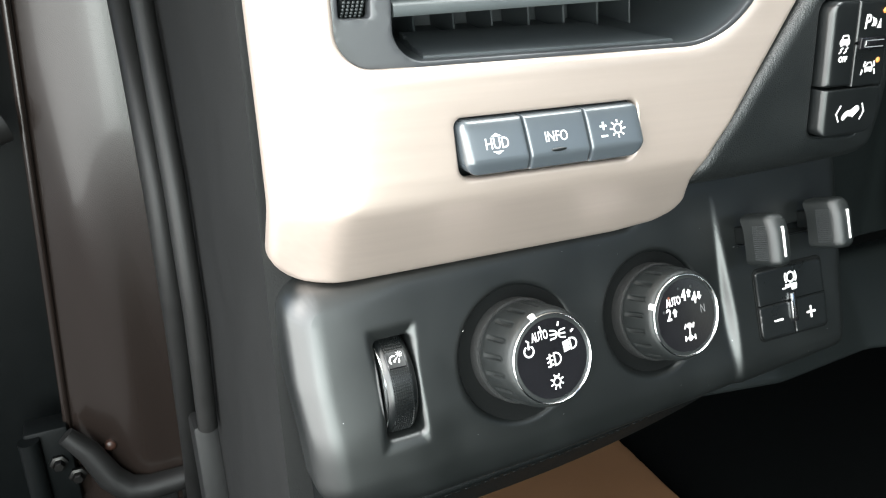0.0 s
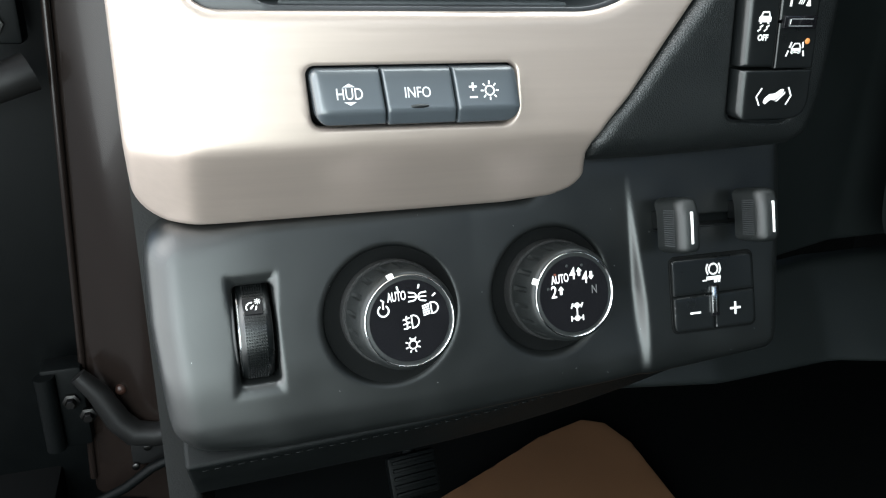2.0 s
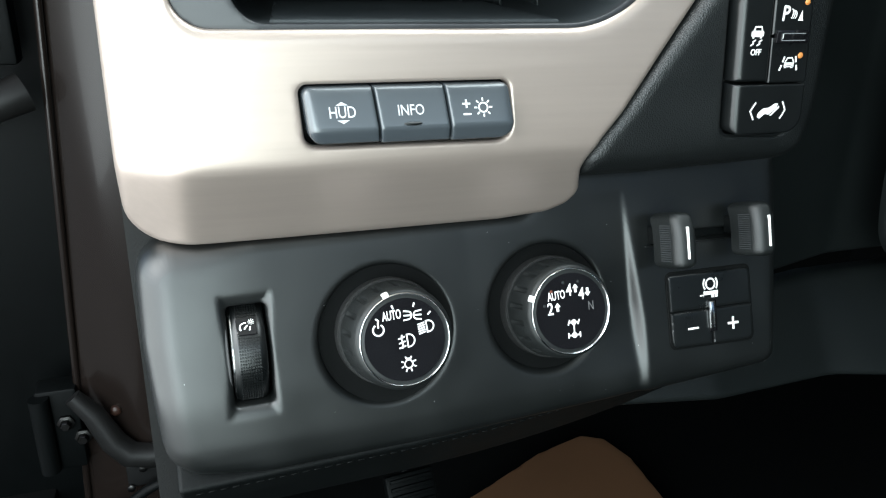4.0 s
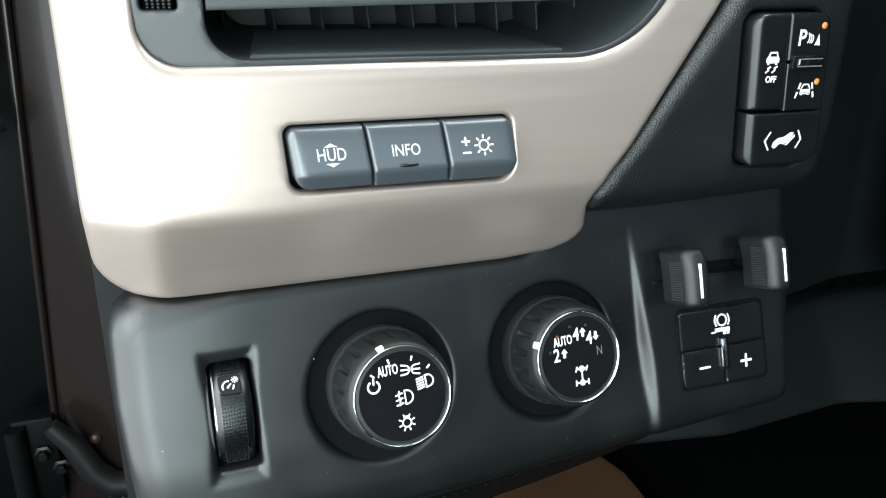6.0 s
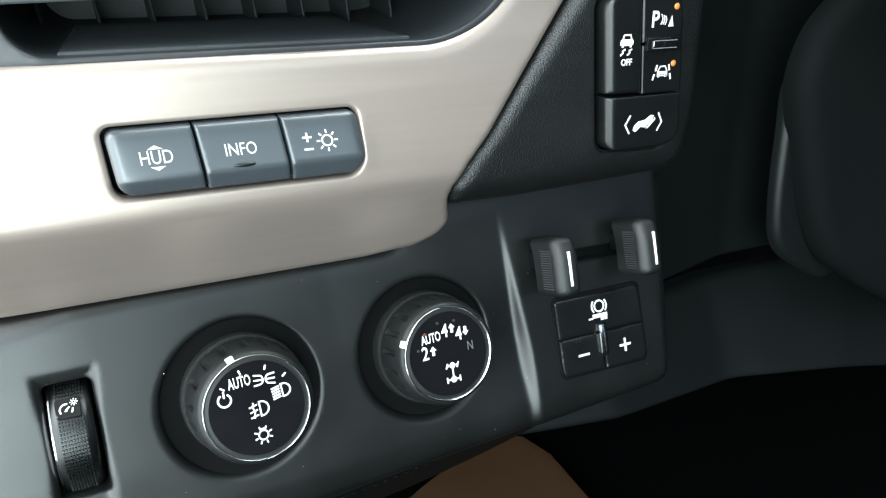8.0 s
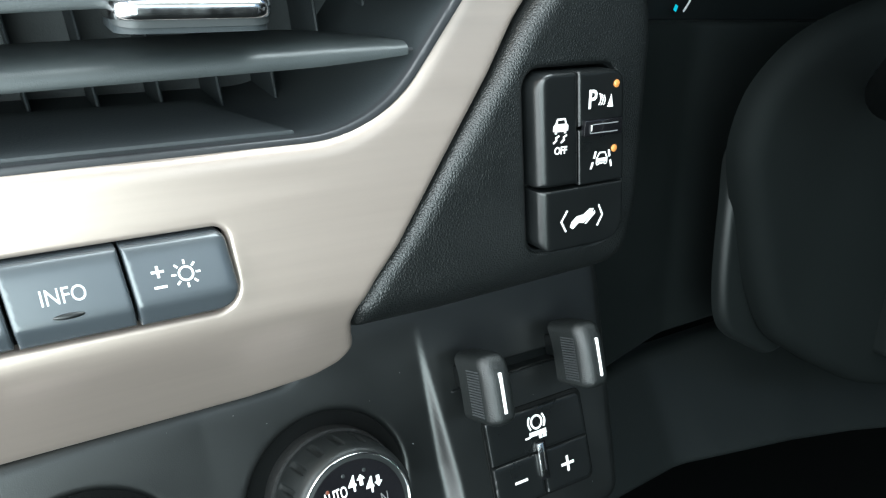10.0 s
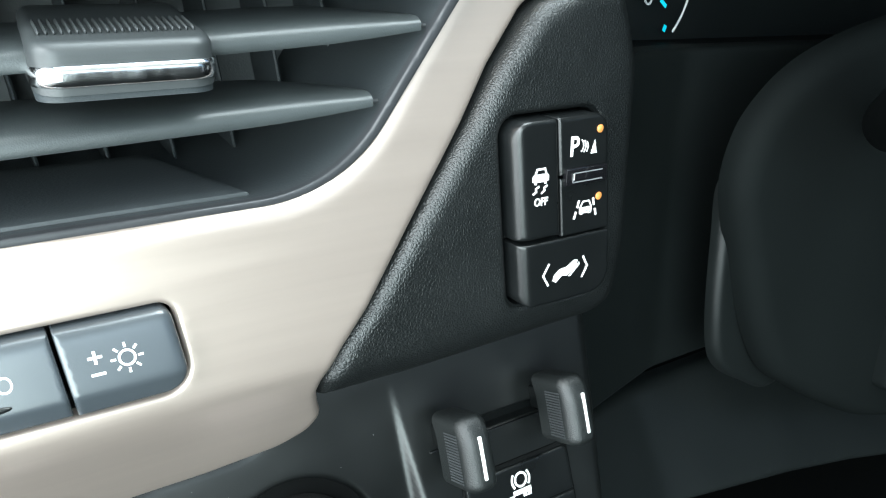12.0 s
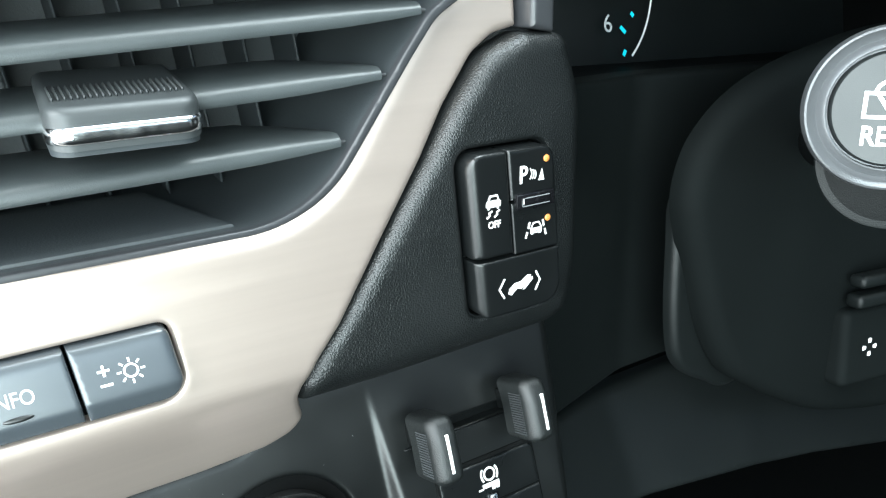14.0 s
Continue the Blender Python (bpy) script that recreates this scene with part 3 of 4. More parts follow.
part("cover", sheet(VIN, [rounded(grow, [0.0055, 0.0090, 0.0065, 0.006], 6)], vinyl_w, 0.0020, 0.0055, 0.012, 0.0016, dash(0, 0, 0)), LEATHER, vinyl, angle=75)
part("switch_surround", sheet(rounded([(p[0] + sx * 0.0026, p[1] + sz * 0.0026) for p, (sx, sz) in zip(PACK, ((-1, -1), (1, -1), (1, 1), (-1, 1)))], [0.007, 0.010, 0.0075, 0.0075], 6),
                              [rounded([(p[0] + sx * 0.0010, p[1] + sz * 0.0010) for p, (sx, sz) in zip(PACK, ((-1, -1), (1, -1), (1, 1), (-1, 1)))], [0.0055, 0.0085, 0.006, 0.006], 6)],
                              -0.0056, 0.0008, 0.0006, 0.006, 0.0004, dash(0, 0, 0)), KEY, vinyl, "smooth black surround", angle=80)
pack = thing("switch_pack", "black switch pack with white symbols and amber lamps", "dashboard switches")
part("housing", block(0.034, 0.056, 0.004, dash(0.1575, 0.0105, 0.6995), 0.001), DARK, pack)


def px(x, z):
    return x + 0.0028 + 0.10 * (0.680 - z)


def pack_key(pts, radii, bev, left):
    def w(u, v):
        h = np.full(np.shape(u), 0.0088)
        if left:
            h = h - 1.1 * soft_ramp(0.1400 + 0.0028 + 0.10 * (0.680 - v) - u, 0.0012)
        return h
    return sheet(rounded(pts, radii, 5), [], w, 0.0008, bev, 0.007, 0, dash(0, 0.0080, 0), back=False)


def quad(xa, xb, za, zb):
    return [(px(xa, za), za), (px(xb, za), za), (px(xb, zb), zb), (px(xa, zb), zb)]


S = 0.0004
k1 = part("traction_button", pack_key(quad(0.1382, 0.15335 - S / 2, 0.6925, 0.7275), [0.0003, 0.0003, 0.0006, 0.005], 0.0010, True), KEY, pack, angle=85)
k2 = part("parking_button", pack_key(quad(0.15335 + S / 2, 0.1725, 0.71045, 0.7276), [0.0004, 0.0004, 0.005, 0.0006], 0.0010, False), KEY, pack, angle=85)
k3 = part("lane_button", pack_key(quad(0.15335 + S / 2, 0.1725, 0.6918, 0.7097), [0.0003, 0.0003, 0.0004, 0.0004], 0.0006, False), KEY, pack, angle=85)
k4 = part("pedal_button", pack_key(quad(0.1382, 0.1725, 0.6708, 0.6912), [0.0042, 0.0072, 0.0003, 0.0003], 0.0006, True), KEY, pack, angle=85)
FY = -0.00085
part("lamp_slot", block(0.0158, 0.0052, 0.0022, dash(px(0.1628, 0.710), -0.0010, 0.7101), 0.0005), GLOSS, pack)
part("lamp_bar", block(0.0118, 0.0030, 0.0006, dash(px(0.1625, 0.710), -0.0022, 0.7100), 0.0002), GLOSS, pack)
# thin pale lines paint the highlight on the slot's edges
icon(pack, dash(px(0.1625, 0.710), -0.0025, 0.7100), ([(-5.7, 1.3), (-5.7, -1.3)], [(-5.7, -1.3), (5.7, -1.3)], [(-5.0, 1.4), (5.7, 1.4)]), mat=PALE_EDGE, width=0.35, name="lamp_edge_glint")
icon(pack, dash(px(0.1571, 0.710), -0.0025, 0.7103), (), ([(-0.4, -0.9), (0.3, -0.9), (0.3, 1.0), (-0.4, 1.0)],), name="lamp_window")
f = dash(px(0.1461, 0.7098), FY, 0.7098)
icon(k1, f, (), ([(-2.9, 0.4), (-2.9, 2.0), (-2.2, 2.7), (-1.6, 4.3), (1.6, 4.3), (2.2, 2.7), (2.9, 2.0), (2.9, 0.4), (2.2, 0.4), (2.2, -0.4), (1.4, -0.4), (1.4, 0.2), (-1.4, 0.2), (-1.4, -0.4), (-2.2, -0.4), (-2.2, 0.4)],), name="car_icon")
icon(k1, f @ Matrix.Translation((0, 0, 0.00005)), (), ([(-1.5, 2.6), (1.5, 2.6), (1.2, 3.7), (-1.2, 3.7)],), mat=KEY, name="car_window")
icon(k1, f, ([(-2.6, -3.2), (-1.4, -2.4), (-1.6, -1.6), (-0.4, -1.0)], [(0.4, -3.2), (1.6, -2.4), (1.4, -1.6), (2.6, -1.0)]), width=0.6, name="skid_marks")
words(k1, "OFF", 3.3, dash(px(0.1461, 0.7040), FY, 0.7040), bold=0.07, squeeze=0.86)
f = dash(px(0.1619, 0.719), FY, 0.7186)
words(k2, "P", 8.2, f @ Matrix.Translation((-0.0028, 0, 0)), bold=0.14, squeeze=0.85)
icon(k2, f, [arc(-3.0 + 1.1 * i, 0.4 - 0.2 * i, 2.7 - 0.2 * i, -46, 46, 8) for i in range(1, 4)], ([(3.5, -2.5), (6.0, -2.5), (5.7, -1.8), (4.9, 1.5)],), width=0.36, name="sensor_waves")
f = dash(px(0.1630, 0.700), FY, 0.6997) @ Matrix.Diagonal((0.95, 1, 1, 1))
icon(k3, f, ([(-4.6, -3.0), (-3.9, -0.8)], [(-3.5, 0.3), (-2.9, 2.6)], [(4.6, -3.0), (3.9, -0.8)], [(3.5, 0.3), (2.9, 2.6)]), (), width=0.75, name="lane_marks")
icon(k3, f, (["o", (-1.9, 0.9), (-1.2, 2.0), (1.2, 2.0), (1.9, 0.9), (2.3, 0.2), (2.3, -1.4), (-2.3, -1.4), (-2.3, 0.2)],), ([(-2.3, 0.2), (2.3, 0.2), (2.3, -0.9), (-2.3, -0.9)], [(-2.2, -0.9), (-1.2, -0.9), (-1.2, -2.0), (-2.2, -2.0)], [(1.2, -0.9), (2.2, -0.9), (2.2, -2.0), (1.2, -2.0)]), width=0.5, name="car_icon")
for key, x, z in ((k2, 0.1690, 0.7232), (k3, 0.1682, 0.7026)):
    part("lamp", lathe([(0.0012, 0.0), (0.0012, 0.0002), (0.0008, 0.0005), (0.0002, 0.0006)], dash(px(x, z), FY, z), 20), AMBER, key, "small amber lamp")
f = dash(px(0.1546, 0.681), FY, 0.6806) @ Matrix.Diagonal((1.22, 1.05, 1, 1))
icon(k4, f, ([(-5.3, 3.4), (-7.1, 0), (-5.3, -3.4)], [(5.6, 3.4), (7.2, 0), (5.6, -3.4)]), ([(-4.0, -2.2), (-3.0, -3.0), (-1.0, -1.2), (0.6, -1.6), (3.4, 1.0), (3.9, 2.6), (2.6, 2.8), (0.4, 1.2), (-2.0, 0.9), (-3.6, -0.6)], [(1.0, -1.9), (1.7, -2.0), (4.6, 1.0), (4.4, 1.9)]), width=0.55, name="pedal_icon")

# ---- control panel below the trim ----
K1, K2 = (0.0002, 0.5960), (0.0731, 0.5958)
DISH = 0.0274
WHEEL_HOLE = rounded([(-0.0618, 0.5758), (-0.0470, 0.5758), (-0.0475, 0.6122), (-0.0623, 0.6122)], 0.0020, 4)
POD_TRACK = rounded([(0.1250, 0.6172), (0.1770, 0.6172), (0.1770, 0.6216), (0.1250, 0.6216)], 0.001, 4)
POD_KEYS = [(0.1322, 0.5716), (0.1765, 0.5710), (0.1758, 0.6035), (0.1314, 0.6035)]
LOWER = rounded([(-0.0882, 0.5462), (0.020, 0.5468), (0.100, 0.5500), (0.1905, 0.5565), (0.1962, 0.640), (0.1962, 0.662), (0.072, 0.664), (0.068, 0.6356), (-0.0928, 0.6356), (-0.0930, 0.60)],
                [0.015, 0.1, 0.1, 0.008, 0.02, 0.002, 0.003, 0.01, 0.014, 0.05], 8)


def lower_w(u, v):
    w = -panel_y(u, v) - 0.35 * soft_ramp(0.5600 - v, 0.004) - 1.6 * np.clip(-0.045 - u, 0, 1) ** 2
    s = np.clip((0.0022 - np.maximum(np.maximum(-0.0630 - u, u + 0.0470), np.maximum(0.5735 - v, 0.7 * (v - 0.6150)))) / 0.004, 0, 1)
    s = s * s * (3 - 2 * s)
    return w - s * (0.0013 * np.clip((0.590 - v) / 0.02, 0, 1) + 0.0018 * np.clip((v - 0.602) / 0.012, 0, 1))


DISHES = [[(x - aside, K[1] - low + 0.947 * (z - K[1])) for x, z in circle(*K, DISH, 72)] for K, aside, low in ((K1, 0.0013, 0.0013), (K2, 0.0012, 0.0004))]
control = thing("control_panel", "black soft-touch control panel under the champagne trim", "dashboard panel")
part("shell", sheet(LOWER, [WHEEL_HOLE, POD_TRACK, *DISHES], lower_w, 0.0013, lambda u, v: np.interp(u, [-0.083, -0.050], [0.011, 0.004]), 0.012, [0.0020, 0.0012, 0.0028, 0.0028], dash(0, 0, 0), back=False), PANEL, control, angle=80)
part("shelf_under", block(0.24, 0.05, 0.08, frame_at((0.035, 0.080, 0.580), (1, 0, 0), (0, 0.2, 1)), 0.004), DARK, control)
part("knee_pad", sheet(rounded([(-0.0850, -0.040), (0.200, -0.040), (0.200, 0.0), (-0.0855, 0.0)], 0.002), [], lambda u, v: -0.002 - 0.02 * np.clip((u - 0.0) / 0.19, 0, 1) ** 2, 0.004, 0.002, 0.03, 0,
                       frame_at((0, 0.0000, 0.5445), (1, 0.0, 0.036), (0, -0.60, 0.80))), DARK, control, "dark lower knee pad")

pad_m = frame_at((0, 0.0000, 0.5445), (1, 0.0, 0.036), (0, -0.60, 0.80))
for i in range(58):
    u = -0.078 + 0.0046 * i
    w = -0.002 - 0.02 * max(0.0, min(1.0, u / 0.19)) ** 2
    part("stitch", block(0.0030, 0.0006, 0.0005, pad_m @ Matrix.Translation((u, -0.0052, w + 0.0001)), 0.0002, 1), DARK, control)


# rotary knobs
def rotary(name, label, x, z, high, aside, low, size):
    ob = thing(name, label, "rotary knob", "rotary knobs on the control panel")
    k = high / 0.022
    lean = 0.010
    m = frame_at((x - lean * high, float(panel_y(x, z)), z), (1, lean, 0), TILT) @ Matrix.Translation((0, 0, -0.0022)) @ Matrix.Diagonal((size, size, 1, 1))
    part("dish", lathe([(0.0190, -0.006), (DISH / size + 0.0012, -0.006), (DISH / size + 0.0012, 0.0007), (0.0238, -0.0006), (0.0190, -0.0012)], m @ Matrix.Translation((aside, -low, 0)), 96), DISHED, ob, "matt black recessed dish")
    part("collar", lathe([(0.0219, -0.001), (0.0219, 0.0044), (0.0216, 0.0050), (0.0200, 0.0050)], m, 96), COLLAR, ob, "rough black rubber collar")

    def flute(a, w):
        t = abs((a / (2 * math.pi) * 18) % 1.0 - 0.5)
        side = min(1.0, max(0.0, (0.155 - t) / 0.045))
        ends = min(1.0, max(0.0, min((w - 0.0076 * k) / (0.0036 * k), (0.0192 * k - w) / (0.0012 * k))))
        return 1.0 - 0.060 * side * ends

    part("grip", lathe([(0.0202, 0.0040), (0.0207, 0.0056 * k), (0.0208, 0.0064 * k), (0.0208, 0.0076 * k), (0.0207, 0.0080 * k), (0.0207, 0.0087 * k), (0.0206, 0.0094 * k), (0.0205, 0.0130 * k),
                        (0.0202, 0.0172 * k), (0.0201, 0.0179 * k), (0.0200, 0.0186 * k), (0.0199, 0.0192 * k), (0.0196, 0.0206 * k), (0.0191, 0.0222 * k), (0.0185, 0.0232 * k), (0.0178, 0.0236 * k)], m, 360, flute), GRIP, ob, angle=55)
    part("chrome_ring", lathe([(0.0178, 0.0225 * k), (0.0178, 0.0237 * k), (0.0177, 0.0241 * k), (0.0175, 0.0243 * k), (0.0173, 0.0243 * k), (0.0171, 0.0241 * k), (0.0169, 0.0237 * k), (0.0166, 0.0231 * k), (0.0165, 0.0218 * k)], m, 96), CHROME, ob, "bright chrome ring")
    face = part("face", lathe([(0.0166, 0.0219 * k), (0.0158, 0.0219 * k), (0.0157, 0.0236 * k), (0.0155, 0.0239 * k), (0.0148, 0.0239 * k)], m, 96), GLOSS, ob)
    return ob, face, m @ Matrix.Translation((0, 0, 0.0239 * k)) @ Matrix.Diagonal((1.02 / size, 1.02 / size, 1, 1)), m, k


def at(m, x, y, turn=0.0):
    return m @ Matrix.Translation((x * MM, y * MM, 0)) @ Matrix.Rotation(radians(turn), 4, "Z")


lamp_knob, face, fm, km, kk = rotary("headlamp_knob", "fluted headlamp knob with a chrome ring and white symbols", *K1, 0.0241, -0.0005, 0.0013, 0.99)
part("pointer", block(0.0020, 0.0026, 0.0020, km @ Matrix.Rotation(radians(110), 4, "Z") @ Matrix.Translation((0.0184, 0, 0.0228 * kk)), 0.0004), PRINT, lamp_knob, "white pointer mark")
for a in (140, 108, 72, 42):
    icon(face, fm, ([(12.2 * math.cos(radians(a)), 12.2 * math.sin(radians(a))), (13.8 * math.cos(radians(a)), 13.8 * math.sin(radians(a)))],), width=0.6, name="tick")
q = at(fm, -9.8, 4.7)
icon(face, q, (arc(0, 0, 2.0, 120, 420, 20), [(0, 0.7), (0, 2.9)]), width=0.6, name="power_icon")
words(face, "AUTO", 4.9, at(fm, -4.5, 9.3, 3), bold=0.07, squeeze=0.52)
q = at(fm, 3.3, 8.6, -3) @ Matrix.Diagonal((0.86, 1.0, 1, 1))
icon(face, q, (arc(-1.9, 0, 1.45, -90, 90, 10), arc(1.9, 0, 1.45, 90, 270, 10),
               [(-1.9, 1.45), (-4.0, 1.7)], [(-0.6, 0), (-4.0, 0)], [(-1.9, -1.45), (-4.0, -1.7)], [(1.9, 1.45), (4.0, 1.7)], [(0.6, 0), (4.0, 0)], [(1.9, -1.45), (4.0, -1.7)]), width=0.55, name="side_lamp_icon")
q = at(fm, 8.1, 3.8, 6) @ Matrix.Diagonal((1.08, 1.08, 1, 1))
icon(face, q, (["o", (0.2, 1.9)] + arc(0.8, 0, 1.9, 80, -80, 10) + [(0.2, -1.9)], *[[(-0.4, y), (-2.9, y - 0.35)] for y in (1.6, 0.8, 0.0, -0.8, -1.6)]), width=0.48, name="headlamp_icon")
q = at(fm, 0.1, -0.5, 4) @ Matrix.Diagonal((1.05, 1.05, 1, 1))
icon(face, q, (["o", (0.5, 2.2)] + arc(0.9, 0, 2.2, 80, -80, 10) + [(0.5, -2.2)], *[[(-0.2, y), (-2.7, y - 0.5)] for y in (1.6, 0.0, -1.6)], [(-1.2, 2.4), (-1.6, 1.0), (-1.2, -0.4), (-1.6, -2.4)]), width=0.48, name="fog_lamp_icon")
q = at(fm, 0.4, -9.0)
icon(face, q, (["o"] + arc(0, 0, 1.5, 0, 342, 19), *[[(2.0 * math.cos(a), 2.0 * math.sin(a)), (3.0 * math.cos(a), 3.0 * math.sin(a))] for a in [radians(45 * k + 22) for k in range(8)]]), ([(-0.9, 1.2), (0.9, 1.2), (0.9, 2.3), (-0.9, 2.3)],), width=0.48, name="cabin_lamp_icon")

drive_knob, face, fm, km, kk = rotary("drive_mode_knob", "fluted drive mode knob with a chrome ring and white symbols", *K2, 0.0203, -0.0005, 0.0004, 1.01)
part("pointer", block(0.0020, 0.0026, 0.0020, km @ Matrix.Rotation(radians(158), 4, "Z") @ Matrix.Translation((0.0184, 0, 0.0228 * kk)), 0.0004), PRINT, drive_knob, "white pointer mark")


def arrow(parent, m, up=1):
    icon(parent, m, (), ([(-0.55, -1.7 * up), (0.55, -1.7 * up), (0.55, 0.1 * up), (1.35, 0.1 * up), (0, 1.7 * up), (-1.35, 0.1 * up), (-0.55, 0.1 * up)],), name="arrow")


words(face, "2", 6.9, at(fm, -9.3, 1.6), bold=0.09, squeeze=0.80)
arrow(face, at(fm, -6.1, 2.2))
words(face, "AUTO", 4.9, at(fm, -6.3, 6.8, 4), bold=0.07, squeeze=0.57)
words(face, "4", 6.9, at(fm, -0.6, 8.4), bold=0.09, squeeze=0.78)
arrow(face, at(fm, 2.3, 9.1))
words(face, "4", 6.9, at(fm, 4.9, 6.3), bold=0.09, squeeze=0.78)
arrow(face, at(fm, 7.7, 7.0), -1)
words(face, "N", 5.0, at(fm, 8.9, 1.1), FAINT, squeeze=0.70)
for a, c in ((164, UNLIT), (134, AMBER_OFF), (104, UNLIT), (72, UNLIT)):
    part("lamp", lathe([(0.0006, 0), (0.0006, 0.0001), (0.0003, 0.0002)], at(fm, 12.2 * math.cos(radians(a)), 12.2 * math.sin(radians(a))), 12), c, face)
q = at(fm, 0.6, -7.2)
icon(face, q, ([(0, -2.6), (0, 2.6)], [(-2.4, -2.6), (2.4, -2.6)], [(-2.0, 2.6), (2.0, 2.6)], [(-2.6, -3.7), (-2.6, -1.5)], [(2.6, -3.7), (2.6, -1.5)], [(-2.6, 1.6), (-1.8, 3.6)], [(1.8, 1.6), (2.6, 3.6)],
               ["o"] + arc(0, -2.6, 0.9, 0, 330, 11), ["o"] + arc(0, 2.6, 0.9, 0, 330, 11)), width=0.55, name="axle_icon")

# dimmer wheel
dimmer = thing("dimmer_wheel", "black ribbed dimmer thumb wheel in its slot", "thumb wheel")
WZ = 0.5930
wm = frame_at((-0.0549, 0.0245, WZ - 0.0035), TILT, (0, 0.947, -0.322))
roller = part("roller", lathe([(0.0170, -0.0066), (0.0196, -0.0063), (0.0206, -0.0055), (0.0212, -0.0042), (0.0213, -0.0036), (0.0213, 0.0036), (0.0212, 0.0042), (0.0206, 0.0055), (0.0196, 0.0063), (0.0170, 0.0066)], wm, 120), KEY, dimmer)
# satin ring added in place of the highlight on the left shoulder
part("shoulder_glint", lathe([(0.0192, 0.0058), (0.0202, 0.0058), (0.0202, 0.0063), (0.0192, 0.0066)], wm, 96), SATIN, dimmer, "thin bright ring standing in for the highlight on the wheel's shoulder")


def studs(name, places, sx, sy, sz, mat, parent):
    """Fine moulded studs, too small to pick apart singly, as one part."""
    bm = bmesh.new()
    for q in places:
        low = [bm.verts.new(q @ Vector((-sx / 2, y, z))) for y, z in ((-sy / 2, -sz / 2), (sy / 2, -sz / 2), (sy / 2, sz / 2), (-sy / 2, sz / 2))]
        top_ = [bm.verts.new(q @ Vector((sx / 2, y, z))) for y, z in ((-sy / 3, -sz / 3), (sy / 3, -sz / 3), (sy / 3, sz / 3), (-sy / 3, sz / 3))]
        bm.faces.new(top_)
        for i in range(4):
            bm.faces.new((low[i], low[(i + 1) % 4], top_[(i + 1) % 4], top_[i]))
    return tagged(part(name, bm, mat, parent, smooth=False), kind="stuff")


studs("knurling", [wm @ Matrix.Rotation(radians(-90 + a), 4, "Z") @ Matrix.Translation((0.0215, 0, -0.0036 + 0.0009 * k))
                   for a in np.arange(-66, 78, 3.4) if not 19 < a < 41 for k in range(9)], 0.0006, 0.0009, 0.0006, KEY, roller)
q = wm @ Matrix.Rotation(radians(-90 + 30), 4, "Z") @ Matrix.Translation((0.0213, 0, 0.0004))
nrm = (q.to_3x3() @ Vector((1, 0, 0))).normalized()
f = frame_at(q.translation + nrm * 0.0002, (1, 0, 0), nrm.cross(Vector((1, 0, 0))))
part("symbol_plate", sheet(rounded([(-0.0037, -0.0034), (0.0037, -0.0034), (0.0037, 0.0034), (-0.0037, 0.0034)], 0.0008), [], 0.0003, 0.0012, 0.0002, 0.0006, 0, f), GLOSS, roller)
g = f @ Matrix.Translation((0, 0, 0.0003)) @ Matrix.Diagonal((0.85, 0.85, 1, 1))
icon(roller, g, (arc(-0.6, -0.5, 2.2, 215, 75, 14), arc(-0.6, -0.5, 2.2, 10, -40, 6), [(-0.8, -0.8), (0.6, 0.5)]), ([(-1.2, -1.3), (-0.3, -1.3), (-0.1, -0.4), (-0.9, -0.2)],), width=0.6, name="dimmer_icon")
icon(roller, g, [["o"] + arc(2.2, 2.0, 0.55, 0, 324, 9)] + [[(2.2 + 0.95 * math.cos(k * math.pi / 4), 2.0 + 0.95 * math.sin(k * math.pi / 4)), (2.2 + 1.45 * math.cos(k * math.pi / 4), 2.0 + 1.45 * math.sin(k * math.pi / 4))] for k in range(8)], width=0.32, name="sun_icon")
part("well", block(0.020, 0.052, 0.004, panel(-0.0555, 0.5915, -0.022), 0.0005), DARK, dimmer)

# trailer brake pod
brake = thing("brake_control", "black brake control with two slider thumbs and push keys", "control pod")
part("track", block(0.062, 0.010, 0.003, panel(0.1490, 0.6194, -0.0055), 0.0005), DARK, brake)
part("track_lip", block(0.056, 0.0008, 0.0016, panel(0.1490, 0.6166, 0.0001), 0.0003), KEY, brake)
for x, z, top, mark in ((0.1250, 0.6185, -0.0043, 0.0008), (0.1664, 0.6200, -0.0034, 0.0018)):
    m = panel(x, z, 0.0)
    hi = (float(panel_y(x, z)) - top) / 0.947
    ol = rounded([(-0.0047, -0.0112), (0.0056, -0.0112), (0.0056, 0.0130), (-0.0047, 0.0130)], 0.0034, 5)

    def crown(u, v, h=hi):
        return h - 0.55 * soft_ramp(-0.0012 - u, 0.0012) - 0.35 * soft_ramp(v - 0.006, 0.002) - 0.15 * soft_ramp(-0.008 - v, 0.002)

    th = part("thumb", sheet(ol, [], crown, 0.0009, 0.0027, 0.0128, 0, m), THUMB, brake, angle=70)
    part("neck", block(0.006, 0.008, 0.012, m @ Matrix.Translation((0.001, 0.003, 0.005)), 0.0008), DARK, th)
    part("white_line", block(0.0011, 0.0138, 0.0010, m @ Matrix.Translation((mark, 0, hi - 0.0003)), 0.0002), PRINT, th, "white index line")
    studs("side_grip", [m @ Matrix.Translation((-0.0047, -0.0076 + 0.00095 * i, hi - 0.0118 + 0.00085 * j)) for i in range(17) for j in range(9)], 0.0005, 0.00055, 0.0005, RIBGREY, th)
pk = dash(0, 0, 0)


def pod_key(pts, radii, name):
    def w(u, v):
        return -panel_y(u, v) + 0.0016
    return part(name, sheet(rounded(pts, radii, 4), [], w, 0.0016, 0.0006, 0.004, 0, pk, back=False), KEY, brake)


